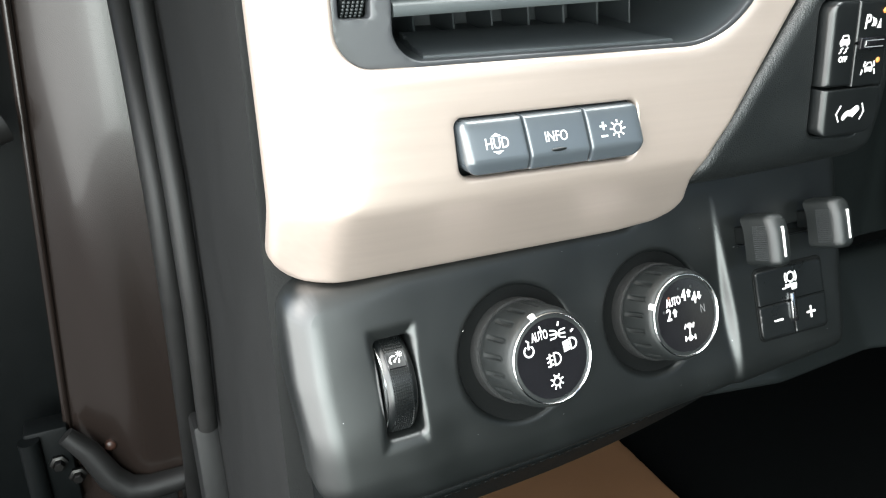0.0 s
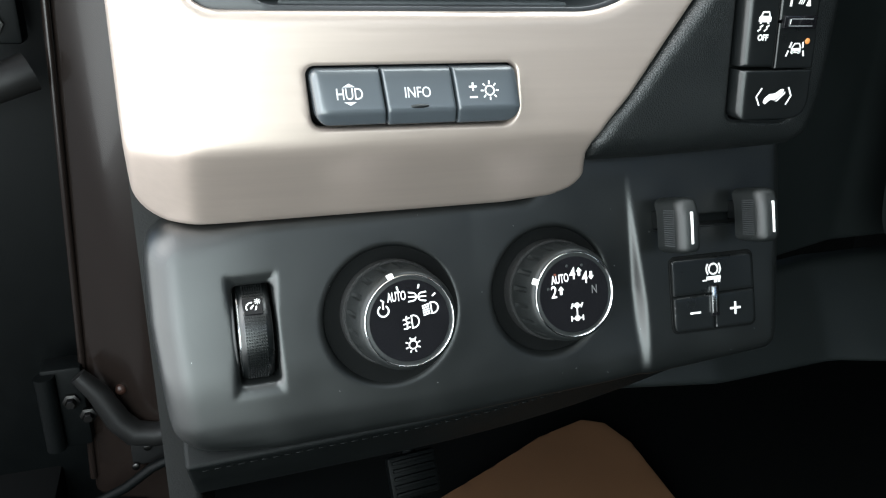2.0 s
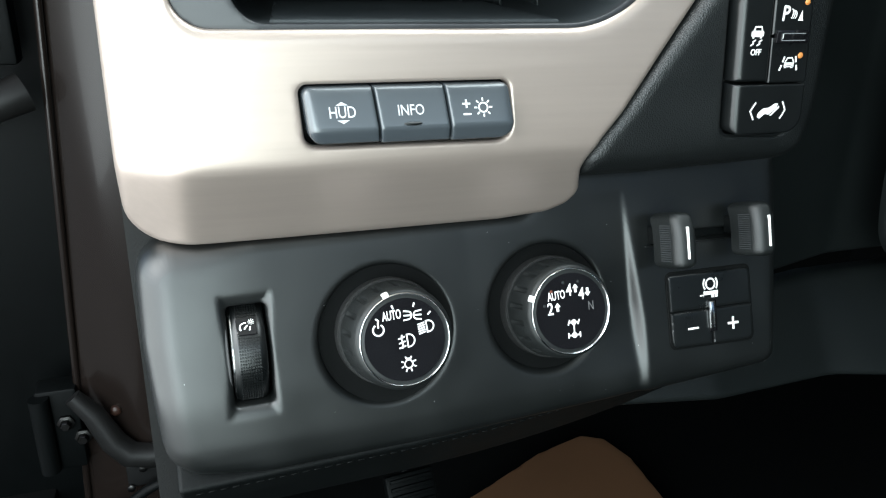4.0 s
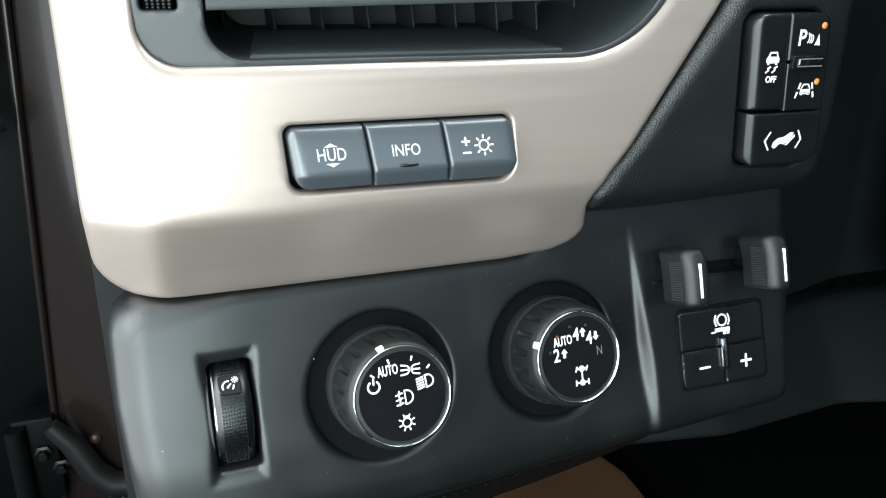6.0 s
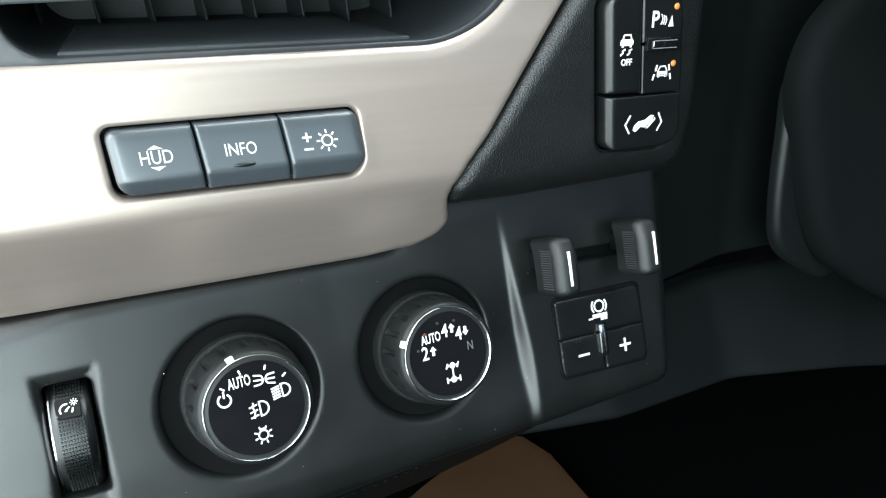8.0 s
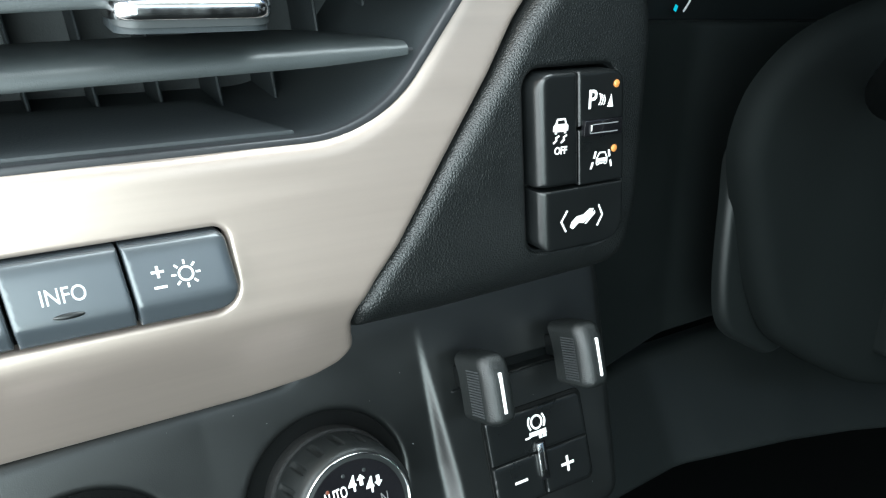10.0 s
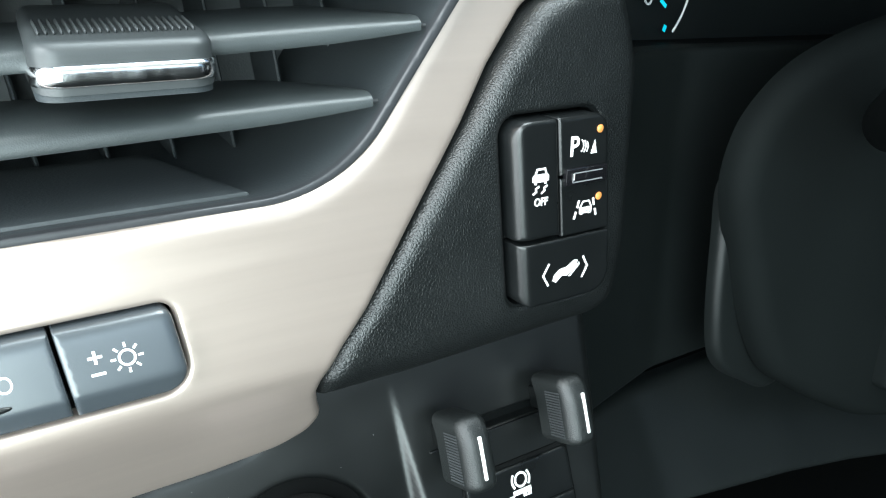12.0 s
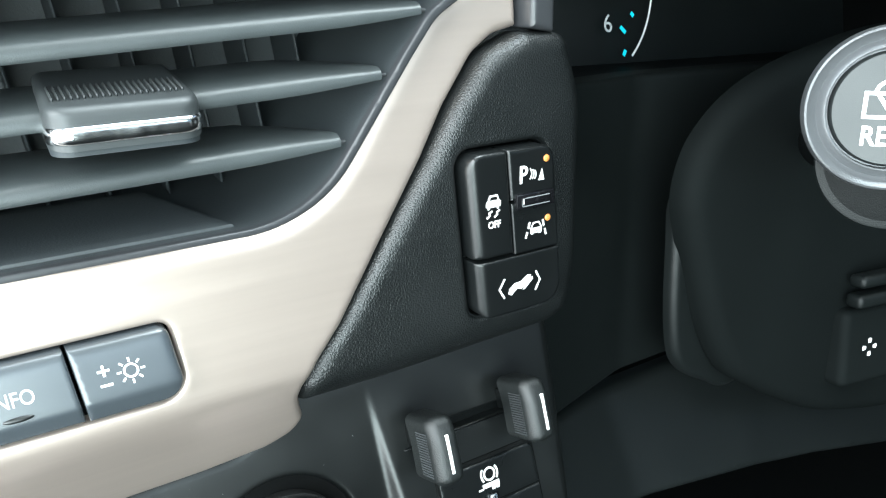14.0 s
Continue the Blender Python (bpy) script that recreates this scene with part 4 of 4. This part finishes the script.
part("key_frame", sheet(rounded([(POD_KEYS[0][0] - 0.0010, POD_KEYS[0][1] - 0.0010), (POD_KEYS[1][0] + 0.0010, POD_KEYS[1][1] - 0.0010), (POD_KEYS[2][0] + 0.0010, POD_KEYS[2][1] + 0.0010), (POD_KEYS[3][0] - 0.0010, POD_KEYS[3][1] + 0.0010)], 0.003),
                        [], lambda u, v: -panel_y(u, v) + 0.0006, 0.002, 0.0002, 0.003, 0, pk, back=False), DISHED, brake)
top_key = pod_key([(0.1318, 0.5875), (0.1762, 0.5875), (0.1757, 0.6032), (0.1314, 0.6032)], [0.0004, 0.0004, 0.0025, 0.0015], "brake_button")
minus = pod_key([(0.1322, 0.5718), (0.1533, 0.5715), (0.1532, 0.5868), (0.1319, 0.5868)], [0.0025, 0.0004, 0.0004, 0.0004], "minus_button")
plus = pod_key([(0.1543, 0.5715), (0.1765, 0.5712), (0.1762, 0.5868), (0.1542, 0.5868)], [0.0004, 0.0035, 0.0004, 0.0004], "plus_button")
part("lamp_slot", block(0.0040, 0.0145, 0.0010, panel(0.1538, 0.5835, 0.0018), 0.0003), GLOSS, brake)
part("lamp_bar", block(0.0034, 0.0128, 0.0014, panel(0.1535, 0.5840, 0.0022), 0.0005), SATIN, brake, "bright vertical lamp bar")
f = panel(0.1535, 0.5965, 0.0017)
icon(top_key, f @ Matrix.Diagonal((1.15, 1.15, 1, 1)), (["o"] + arc(0, 1.0, 2.1, 0, 342, 19), arc(0, 1.0, 3.3, 140, 220, 8), arc(0, 1.0, 3.3, -40, 40, 8)), ([(-3.4, -3.4), (3.4, -3.4), (3.4, -1.9), (-3.4, -1.9)], [(-5.2, -3.7), (-3.2, -3.7), (-3.2, -3.1), (-5.2, -3.1)], [(0.2, -4.6), (1.5, -4.6), (1.5, -3.4), (0.2, -3.4)], [(1.9, -4.6), (3.2, -4.6), (3.2, -3.4), (1.9, -3.4)]), width=0.7, name="brake_icon")
icon(minus, panel(0.1430, 0.5790, 0.0017) @ Matrix.Diagonal((1.3, 1.2, 1, 1)), (), ([(-2.2, -0.4), (2.2, -0.4), (2.2, 0.4), (-2.2, 0.4)],), name="minus_sign")
icon(plus, panel(0.1650, 0.5790, 0.0017) @ Matrix.Diagonal((1.3, 1.3, 1, 1)), (), ([(-2.3, -0.42), (2.3, -0.42), (2.3, 0.42), (-2.3, 0.42)], [(-0.42, -2.3), (0.42, -2.3), (0.42, 2.3), (-0.42, 2.3)]), name="plus_sign")

# ---- dash to the right of the panels, column and stalk ----
dash_body = thing("dash_body", "dark moulded dashboard body behind the column", "dashboard", kind="structure")
part("side_wall", sheet(rounded([(0.176, 0.5785), (0.62, 0.5785), (0.62, 0.728), (0.176, 0.738)], 0.006), [], lambda u, v: -(0.042 + 0.27 * np.clip(u - 0.190, 0, 0.09)), 0.006, 0.003, 0.012, 0, dash(0, 0, 0)), MOULDED, dash_body)
part("knee_bolster", sheet(rounded([(0.110, 0.522), (0.20, 0.514), (0.29, 0.507), (0.375, 0.496), (0.43, 0.487), (0.50, 0.473), (0.62, 0.448), (0.62, 0.561), (0.110, 0.561)], [0.004, 0.2, 0.2, 0.2, 0.2, 0.2, 0.004, 0.004, 0.004]), [], lambda u, v: -(0.062 + 0.19 * np.clip(u - 0.190, 0, 0.09)) + 0.62 * np.clip(0.564 - v, 0, 0.1), 0.006, 0.004, 0.006, 0, dash(0, 0, 0)), BOLSTER, dash_body)
part("cluster_sill", sheet(rounded([(0.176, 0.046), (0.285, 0.074), (0.62, 0.074), (0.62, 0.16), (0.176, 0.16)], 0.004), [], 0.0, 0.01, 0.003, 0.01, 0, frame_at((0, 0, 0.731), (1, 0, -0.02), (0, 1, 0.06))), DARK, dash_body)

column = thing("steering_column", "black moulded steering column shroud", "steering column")
part("shroud", sheet(flowing([(0.3432, 0.7471), (0.3150, 0.7390), (0.2966, 0.7301), (0.2830, 0.7183), (0.2743, 0.7051), (0.2702, 0.6859), (0.2735, 0.668), (0.2813, 0.6459), (0.2932, 0.614), (0.3080, 0.590),
                              (0.3257, 0.5768), (0.350, 0.562), (0.3898, 0.5432), (0.47, 0.525), (0.58, 0.52), (0.62, 0.56), (0.62, 0.71), (0.58, 0.755), (0.47, 0.758), (0.39, 0.755)]), [],
                     lambda u, v: -0.021 + 0.026 * (1 - np.exp(-np.maximum(u - 0.270, 0) / 0.15)), 0.004, 0.009, 0.004, 0, dash(0, 0, 0)), SHROUD, column, angle=75)
part("flange", sheet(flowing([(0.2760, 0.684), (0.2752, 0.6573), (0.2785, 0.6170), (0.2862, 0.5945), (0.3060, 0.5800), (0.332, 0.571), (0.365, 0.60), (0.34, 0.65), (0.300, 0.682)]), [],
                     -0.031, 0.003, 0.004, 0.003, 0, dash(0, 0, 0)), BOLSTER, column, angle=75)
adjust = part("adjuster", sheet(rounded([(-0.022, -0.022), (0.022, -0.022), (0.022, 0.022), (-0.022, 0.022)], 0.005), [], -0.0005, 0.003, 0.0045, 0.02, 0, frame_at((0.397, -0.006, 0.590), (0.96, -0.20, 0), (0, 0.1, 1))), SHROUD, column)
icon(adjust, frame_at((0.397, -0.006, 0.590), (0.96, -0.20, 0), (0, 0.1, 1)) @ Matrix.Translation((-0.004, 0, -0.0003)), (), [[(x * 3 + px_ * 1.4, y * 3 + py_ * 1.4) for px_, py_ in ((x * 1.2 + y, y * 1.2 + x), (x * 1.6, y * 1.6), (x * 1.2 - y, y * 1.2 - x), (-x * 0.4 - y * 0.6, -y * 0.4 - x * 0.6), (-x * 0.4 + y * 0.6, -y * 0.4 + x * 0.6))] for x, y in ((1, 0), (0, 1), (-1, 0), (0, -1))], name="arrows")
for dz, deep in ((0.0285, 0.0075), (0.0395, 0.0065)):
    part("ridge", block(0.040, deep, 0.010, frame_at((0.397, -0.004, 0.590 + dz), (0.96, -0.20, 0), (0, 0.1, 1)), 0.0024, 3), MOULDED, column)

stalk = thing("wiper_stalk", "round wiper stalk end with a bright rim and white lettering", "stalk")
sc = Vector((0.2400, -0.0715, 0.7406))
stm = frame_at(sc, (0.62, -0.78, 0.0), (0.05, 0.1, 1))
part("rim", lathe([(0.0215, -0.014), (0.0238, -0.010), (0.0246, -0.004), (0.0243, -0.0004), (0.0239, 0.0008), (0.0233, 0.0011), (0.0226, 0.0006), (0.0213, -0.0014), (0.0204, -0.0020), (0.0198, -0.0014), (0.0190, 0.0000), (0.0182, 0.0004), (0.0178, 0.0002), (0.0175, -0.003)], stm, 96), RIMGREY, stalk)
part("collar", lathe([(0.0190, -0.034), (0.0232, -0.031), (0.0238, -0.028), (0.0232, -0.025), (0.0180, -0.024)], stm @ Matrix.Translation((0.008, -0.017, 0)), 64), DARK, stalk)
part("collar_lip", lathe([(0.0228, -0.0262), (0.0238, -0.0262), (0.0240, -0.0255), (0.0236, -0.0248), (0.0228, -0.0246)], stm @ Matrix.Translation((0.008, -0.017, 0)), 64), MOULDED, stalk)
cap = part("cap", lathe([(0.0172, -0.006), (0.0170, -0.0004), (0.0163, 0.0004), (0.0150, 0.0004)], stm, 64), CAPGREY, stalk)
part("arm", tube([stm @ Vector((0, 0, -0.012)), stm @ Vector((0.0, -0.004, -0.05)), stm @ Vector((0.0, -0.02, -0.11))], [0.018, 0.014, 0.012], 32), DARK, stalk)
words(cap, "REAR", 8.2, stm @ Matrix.Translation((0.0004, -0.0084, 0.0005)), bold=0.16, squeeze=0.86)
icon(cap, stm @ Matrix.Translation((-0.0016, 0.0015, 0.0005)), (["o", (-6, -4), (6, -4), (6, 3), (-6, 3)], arc(0, 3, 3.5, 0, 180, 10), [(-3, 3), (1.5, -3.5)]), width=1.1, name="wiper_icon")

cluster = thing("instrument_cluster", "dark glossy instrument cluster with a lit gauge", "instrument cluster")
part("glass", block(0.32, 0.16, 0.004, frame_at((0.400, 0.145, 0.79), (1, 0, 0), (0, 0.2, 1)), 0.001), MOULDED, cluster)
gm = frame_at((0.318, 0.1350, 0.7850), (1, 0, 0), (0, 0.2, 1))
icon(cluster, gm, (arc(-20, -5, 59, -5, -49, 28),), width=1.3, name="gauge_arc")
words(cluster, "6", 14, gm @ Matrix.Translation((0.0020, -0.0313, 0)), mat=PALE)
icon(cluster, gm, ([(15.0, -36.5), (11.3, -33.0)], [(20.3, -25.7), (22.3, -27.7)], [(12.0, -49), (14.0, -46)]), mat=TEAL, width=2.2, name="teal_marks")
words(cluster, "H", 9, gm @ Matrix.Translation((0.080, -0.010, 0)))

# ---- dash top, end cap, door frame and footwell ----
hood = thing("cluster_hood", "black hood over the instrument cluster", "dashboard", kind="structure")
part("cover", block(0.46, 0.20, 0.02, frame_at((0.43, 0.045, 0.83), (1, 0, 0), (0, 1, 0.06)), 0.008, 3), PANEL, hood)
top = thing("dash_top", "black dashboard top pad", "dashboard", kind="structure")
part("pad", block(1.75, 1.00, 0.05, frame_at((0.55, 0.545, 0.862), (1, 0, 0), (0, 1, 0.05)), 0.02, 4), PANEL, top)
end = thing("dash_end_panel", "dark grey end moulding of the dashboard by the door", "dashboard", kind="structure")
part("moulding", sheet(rounded([(-0.05, 0.30), (0.40, 0.30), (0.40, 0.84), (-0.030, 0.84)], 0.01), [], 0.0, 0.01, 0.004, 0.01, 0, frame_at((-0.081, 0.075, 0), (0, -1, 0), (0, 0, 1)) @ Matrix.Rotation(math.pi, 4, "Y") @ Matrix.Translation((0.0, 0, 0))), ENDCAP, end)

seal = thing("door_seal", "black rubber door seal running down the door opening", "door seal", kind="structure")
part("bead", tube([(-0.100, 0.36, 0.90), (-0.100, 0.335, 0.735), (-0.100, 0.315, 0.685), (-0.100, 0.284, 0.606), (-0.100, 0.275, 0.514), (-0.100, 0.299, 0.409)], 0.0075, 16), RUBBER, seal)
part("bead_end", block(0.020, 0.040, 0.12, Matrix.Translation((-0.100, 0.325, 0.335)) @ Matrix.Rotation(radians(-12), 4, "X"), 0.004), ENDCAP, seal, "moulded end block of the seal")
for back, rad in ((0.0, 0.010), (0.030, 0.008)):
    part("strip", tube([(-0.104, 0.54 + back, 0.90), (-0.104, 0.505 + back, 0.735), (-0.104, 0.454 + back, 0.67), (-0.104, 0.408 + back, 0.573), (-0.104, 0.411 + back, 0.454), (-0.104, 0.473 + back, 0.27), (-0.104, 0.56 + back, 0.10)], rad, 16), RUBBER, seal)
part("lip", tube([(-0.104, 0.64, 0.90), (-0.104, 0.63, 0.705), (-0.104, 0.611, 0.636), (-0.104, 0.604, 0.565)], 0.0025, 10), TABGREY, seal)
pillar = thing("door_pillar", "dark brown glossy painted hinge pillar", "car body", kind="structure")
part("sheet_metal", sheet(rounded([(-0.235, 0.05), (-0.09, 0.05), (-0.085, 0.95), (-0.178, 0.95)], 0.01), [], lambda u, v: -0.585 - 2.2 * (u + 0.09) ** 2 + 0.0016 * np.cos((u + 0.158 + 0.03 * (v - 0.5)) * 95) * np.clip((0.66 - v) / 0.3, 0, 1), 0.005, 0.006, 0.02, 0, dash(0, 0, 0)), PAINT, pillar)
part("edge_flange", tube([(-0.181, 0.598, 0.93), (-0.200, 0.607, 0.62), (-0.216, 0.616, 0.36), (-0.233, 0.626, 0.08)], 0.0042, 10), PAINT, pillar, "glossy brown flange along the pillar edge")
for hz, bolts in ((0.20, ((-0.238, 0.212), (-0.222, 0.190))), (0.68, ((-0.236, 0.708), (-0.246, 0.645)))):
    leaf = part("hinge", block(0.045, 0.11, 0.034, dash(-0.245, 0.622, hz), 0.004), DARK, pillar, "dark hinge leaf")
    part("knuckle", tube([(-0.262, 0.60, hz - 0.05), (-0.262, 0.60, hz + 0.05)], 0.011, 16), DARK, leaf)
    for bx, bz in bolts:
        part("bolt", lathe([(0.010, 0), (0.010, 0.004), (0.0065, 0.005), (0.0065, 0.010), (0.005, 0.012)], dash(bx, 0.604, bz), 6), STEEL, leaf, "zinc hexagon bolt")
harness = thing("door_harness", "black rubber cable boot between pillar and door", "cable boot")
part("boot", tube([(-0.30, 0.60, 0.58), (-0.26, 0.585, 0.585), (-0.22, 0.60, 0.60)] , [0.02, 0.017, 0.02], 20), RUBBER, harness)
part("plug", lathe([(0.006, -0.004), (0.006, 0.002), (0.004, 0.004), (0.002, 0.0045)], dash(-0.183, 0.603, 0.218), 20), COPPER, pillar, "small copper brown plug")
check = thing("door_check_arm", "black door check arm with its boot and cable at the pillar", "door check")
part("boot", tube([(-0.225, 0.594, 0.250), (-0.206, 0.590, 0.226), (-0.188, 0.586, 0.186), (-0.172, 0.582, 0.168), (-0.150, 0.580, 0.163), (-0.118, 0.578, 0.165), (-0.104, 0.578, 0.167)],
                  [0.010, 0.013, 0.015, 0.016, 0.015, 0.014, 0.013], 16), RUBBER, check)
part("cable", tube([(-0.290, 0.60, 0.062), (-0.229, 0.575, 0.078), (-0.190, 0.570, 0.098), (-0.158, 0.568, 0.122), (-0.135, 0.568, 0.132), (-0.112, 0.570, 0.126)], 0.0062, 12), DARK, check)
part("bracket", block(0.060, 0.045, 0.012, dash(-0.150, 0.592, 0.138), 0.004), ENDCAP, check)
part("striker_tab", block(0.006, 0.034, 0.006, dash(-0.113, 0.574, 0.146), 0.001), STEEL, check, "pale metal tab")
for bx, bz in ((-0.176, 0.118), (-0.160, 0.144)):
    part("screw", lathe([(0.0048, 0), (0.0048, 0.003), (0.003, 0.004)], dash(bx, 0.584, bz), 12), STEEL, check)
inner = thing("door_inner", "dark inside of the open front door", "car door", kind="structure")
part("skin", block(0.5, 0.02, 1.0, Matrix.Translation((-0.44, 0.70, 0.45)), 0.004), DARK, inner)

floor = tagged(part("floor", block(1.78, 2.6, 0.02, Matrix.Translation((0.56, -0.25, 0.0)), 0), CARPET, None, smooth=False), "black carpeted cabin floor", "floor", kind="structure")
mat = thing("floor_paper", "brown kraft paper sheet lying on the footwell floor", "paper mat")
part("sheet", sheet(rounded([(0.18, 0.20), (0.50, 0.20), (0.50, 0.42), (0.505, 0.53), (0.49, 0.585), (0.46, 0.603), (0.38, 0.585), (0.19, 0.50)], 0.008), [], lambda u, v: 0.004 * np.sin(9 * u + 5 * v), 0.02, 0.002, 0.002, 0, frame_at((0, 0, 0.05), (1, 0, 0), (0, 1, 0))), KRAFT, mat)
pedal = thing("foot_pedal", "black ribbed foot pedal above the brown paper", "pedal")
pm = frame_at((0.135, 0.425, 0.160), (1, 0.1, 0), (0, 0.5, 0.85))
part("pad", block(0.06, 0.05, 0.012, pm, 0.004), DARK, pedal)
for i in range(5):
    part("rib", block(0.05, 0.004, 0.004, pm @ Matrix.Translation((0, -0.018 + 0.009 * i, 0.007)), 0.001), DARK, pedal)
part("arm", tube([pm @ Vector((0, 0.01, -0.006)), (0.14, 0.56, 0.30), (0.14, 0.64, 0.55)], 0.008, 10), DARK, pedal)

cabin = thing("cabin_shell", "grey cabin lining of roof, sides and firewall", "car cabin", kind="structure")
# plain closing walls; the unseen rear one is sized to limit reflected sky
for name, sx, sy, sz, loc in (("roof", 1.75, 1.45, 0.03, (0.55, -0.85, 1.42)), ("right_side", 0.03, 2.6, 1.45, (1.45, -0.1, 0.70)), ("rear", 1.75, 0.03, 1.10, (0.55, -1.55, 0.55)),
                              ("firewall", 1.75, 0.03, 0.82, (0.55, 1.05, 0.41)), ("sill", 0.10, 2.3, 0.12, (-0.33, -0.3, 0.0))):
    part(name, block(sx, sy, sz, Matrix.Translation(loc), 0.005), HEADLINER if name == "roof" else CLOTH, cabin)
ground = tagged(part("ground", block(400, 400, 0.02, Matrix.Translation((0, 0, -0.56)), 0), CONCRETE, None, smooth=False), "pale concrete ground outside the open door", "ground", kind="structure")

# dust and lint on the dark plastics
dust = bmesh.new()
rng = random.Random(7)


def fleck(m, size):
    k = rng.randint(3, 5)
    a0 = rng.random() * 6.3
    pts = [(size * rng.uniform(0.5, 1.0) * math.cos(a0 + 6.283 * i / k), size * rng.uniform(0.5, 1.0) * math.sin(a0 + 6.283 * i / k)) for i in range(k)]
    dust.faces.new([dust.verts.new(m @ Vector((x, y, 0.00006))) for x, y in pts])
    low = [dust.verts.new(m @ Vector((x * 0.6, y * 0.6, 0.0))) for x, y in pts]
    dust.faces.new(list(reversed(low)))


for i in range(48):
    x, z = rng.uniform(-0.08, 0.185), rng.uniform(0.556, 0.634)
    if any(math.hypot(x - k[0], (z - k[1]) / 0.947) < 0.029 for k in (K1, K2)) or (-0.066 < x < -0.045 and z < 0.618) or (0.118 < x and 0.570 < z):
        continue
    fleck(panel(x, z, 0.0001), rng.choice((0.00010, 0.00013, 0.00016, 0.00022)))
for i in range(8):
    x = rng.uniform(0.135, 0.19)
    fleck(panel(x, rng.choice((rng.uniform(0.558, 0.569), rng.uniform(0.606, 0.612))), 0.0001), rng.choice((0.0001, 0.00014, 0.0002)))
tagged(part("dust", dust, PRINT, None, smooth=False), "tiny pale dust specks on the black control panel", "dust", kind="stuff")
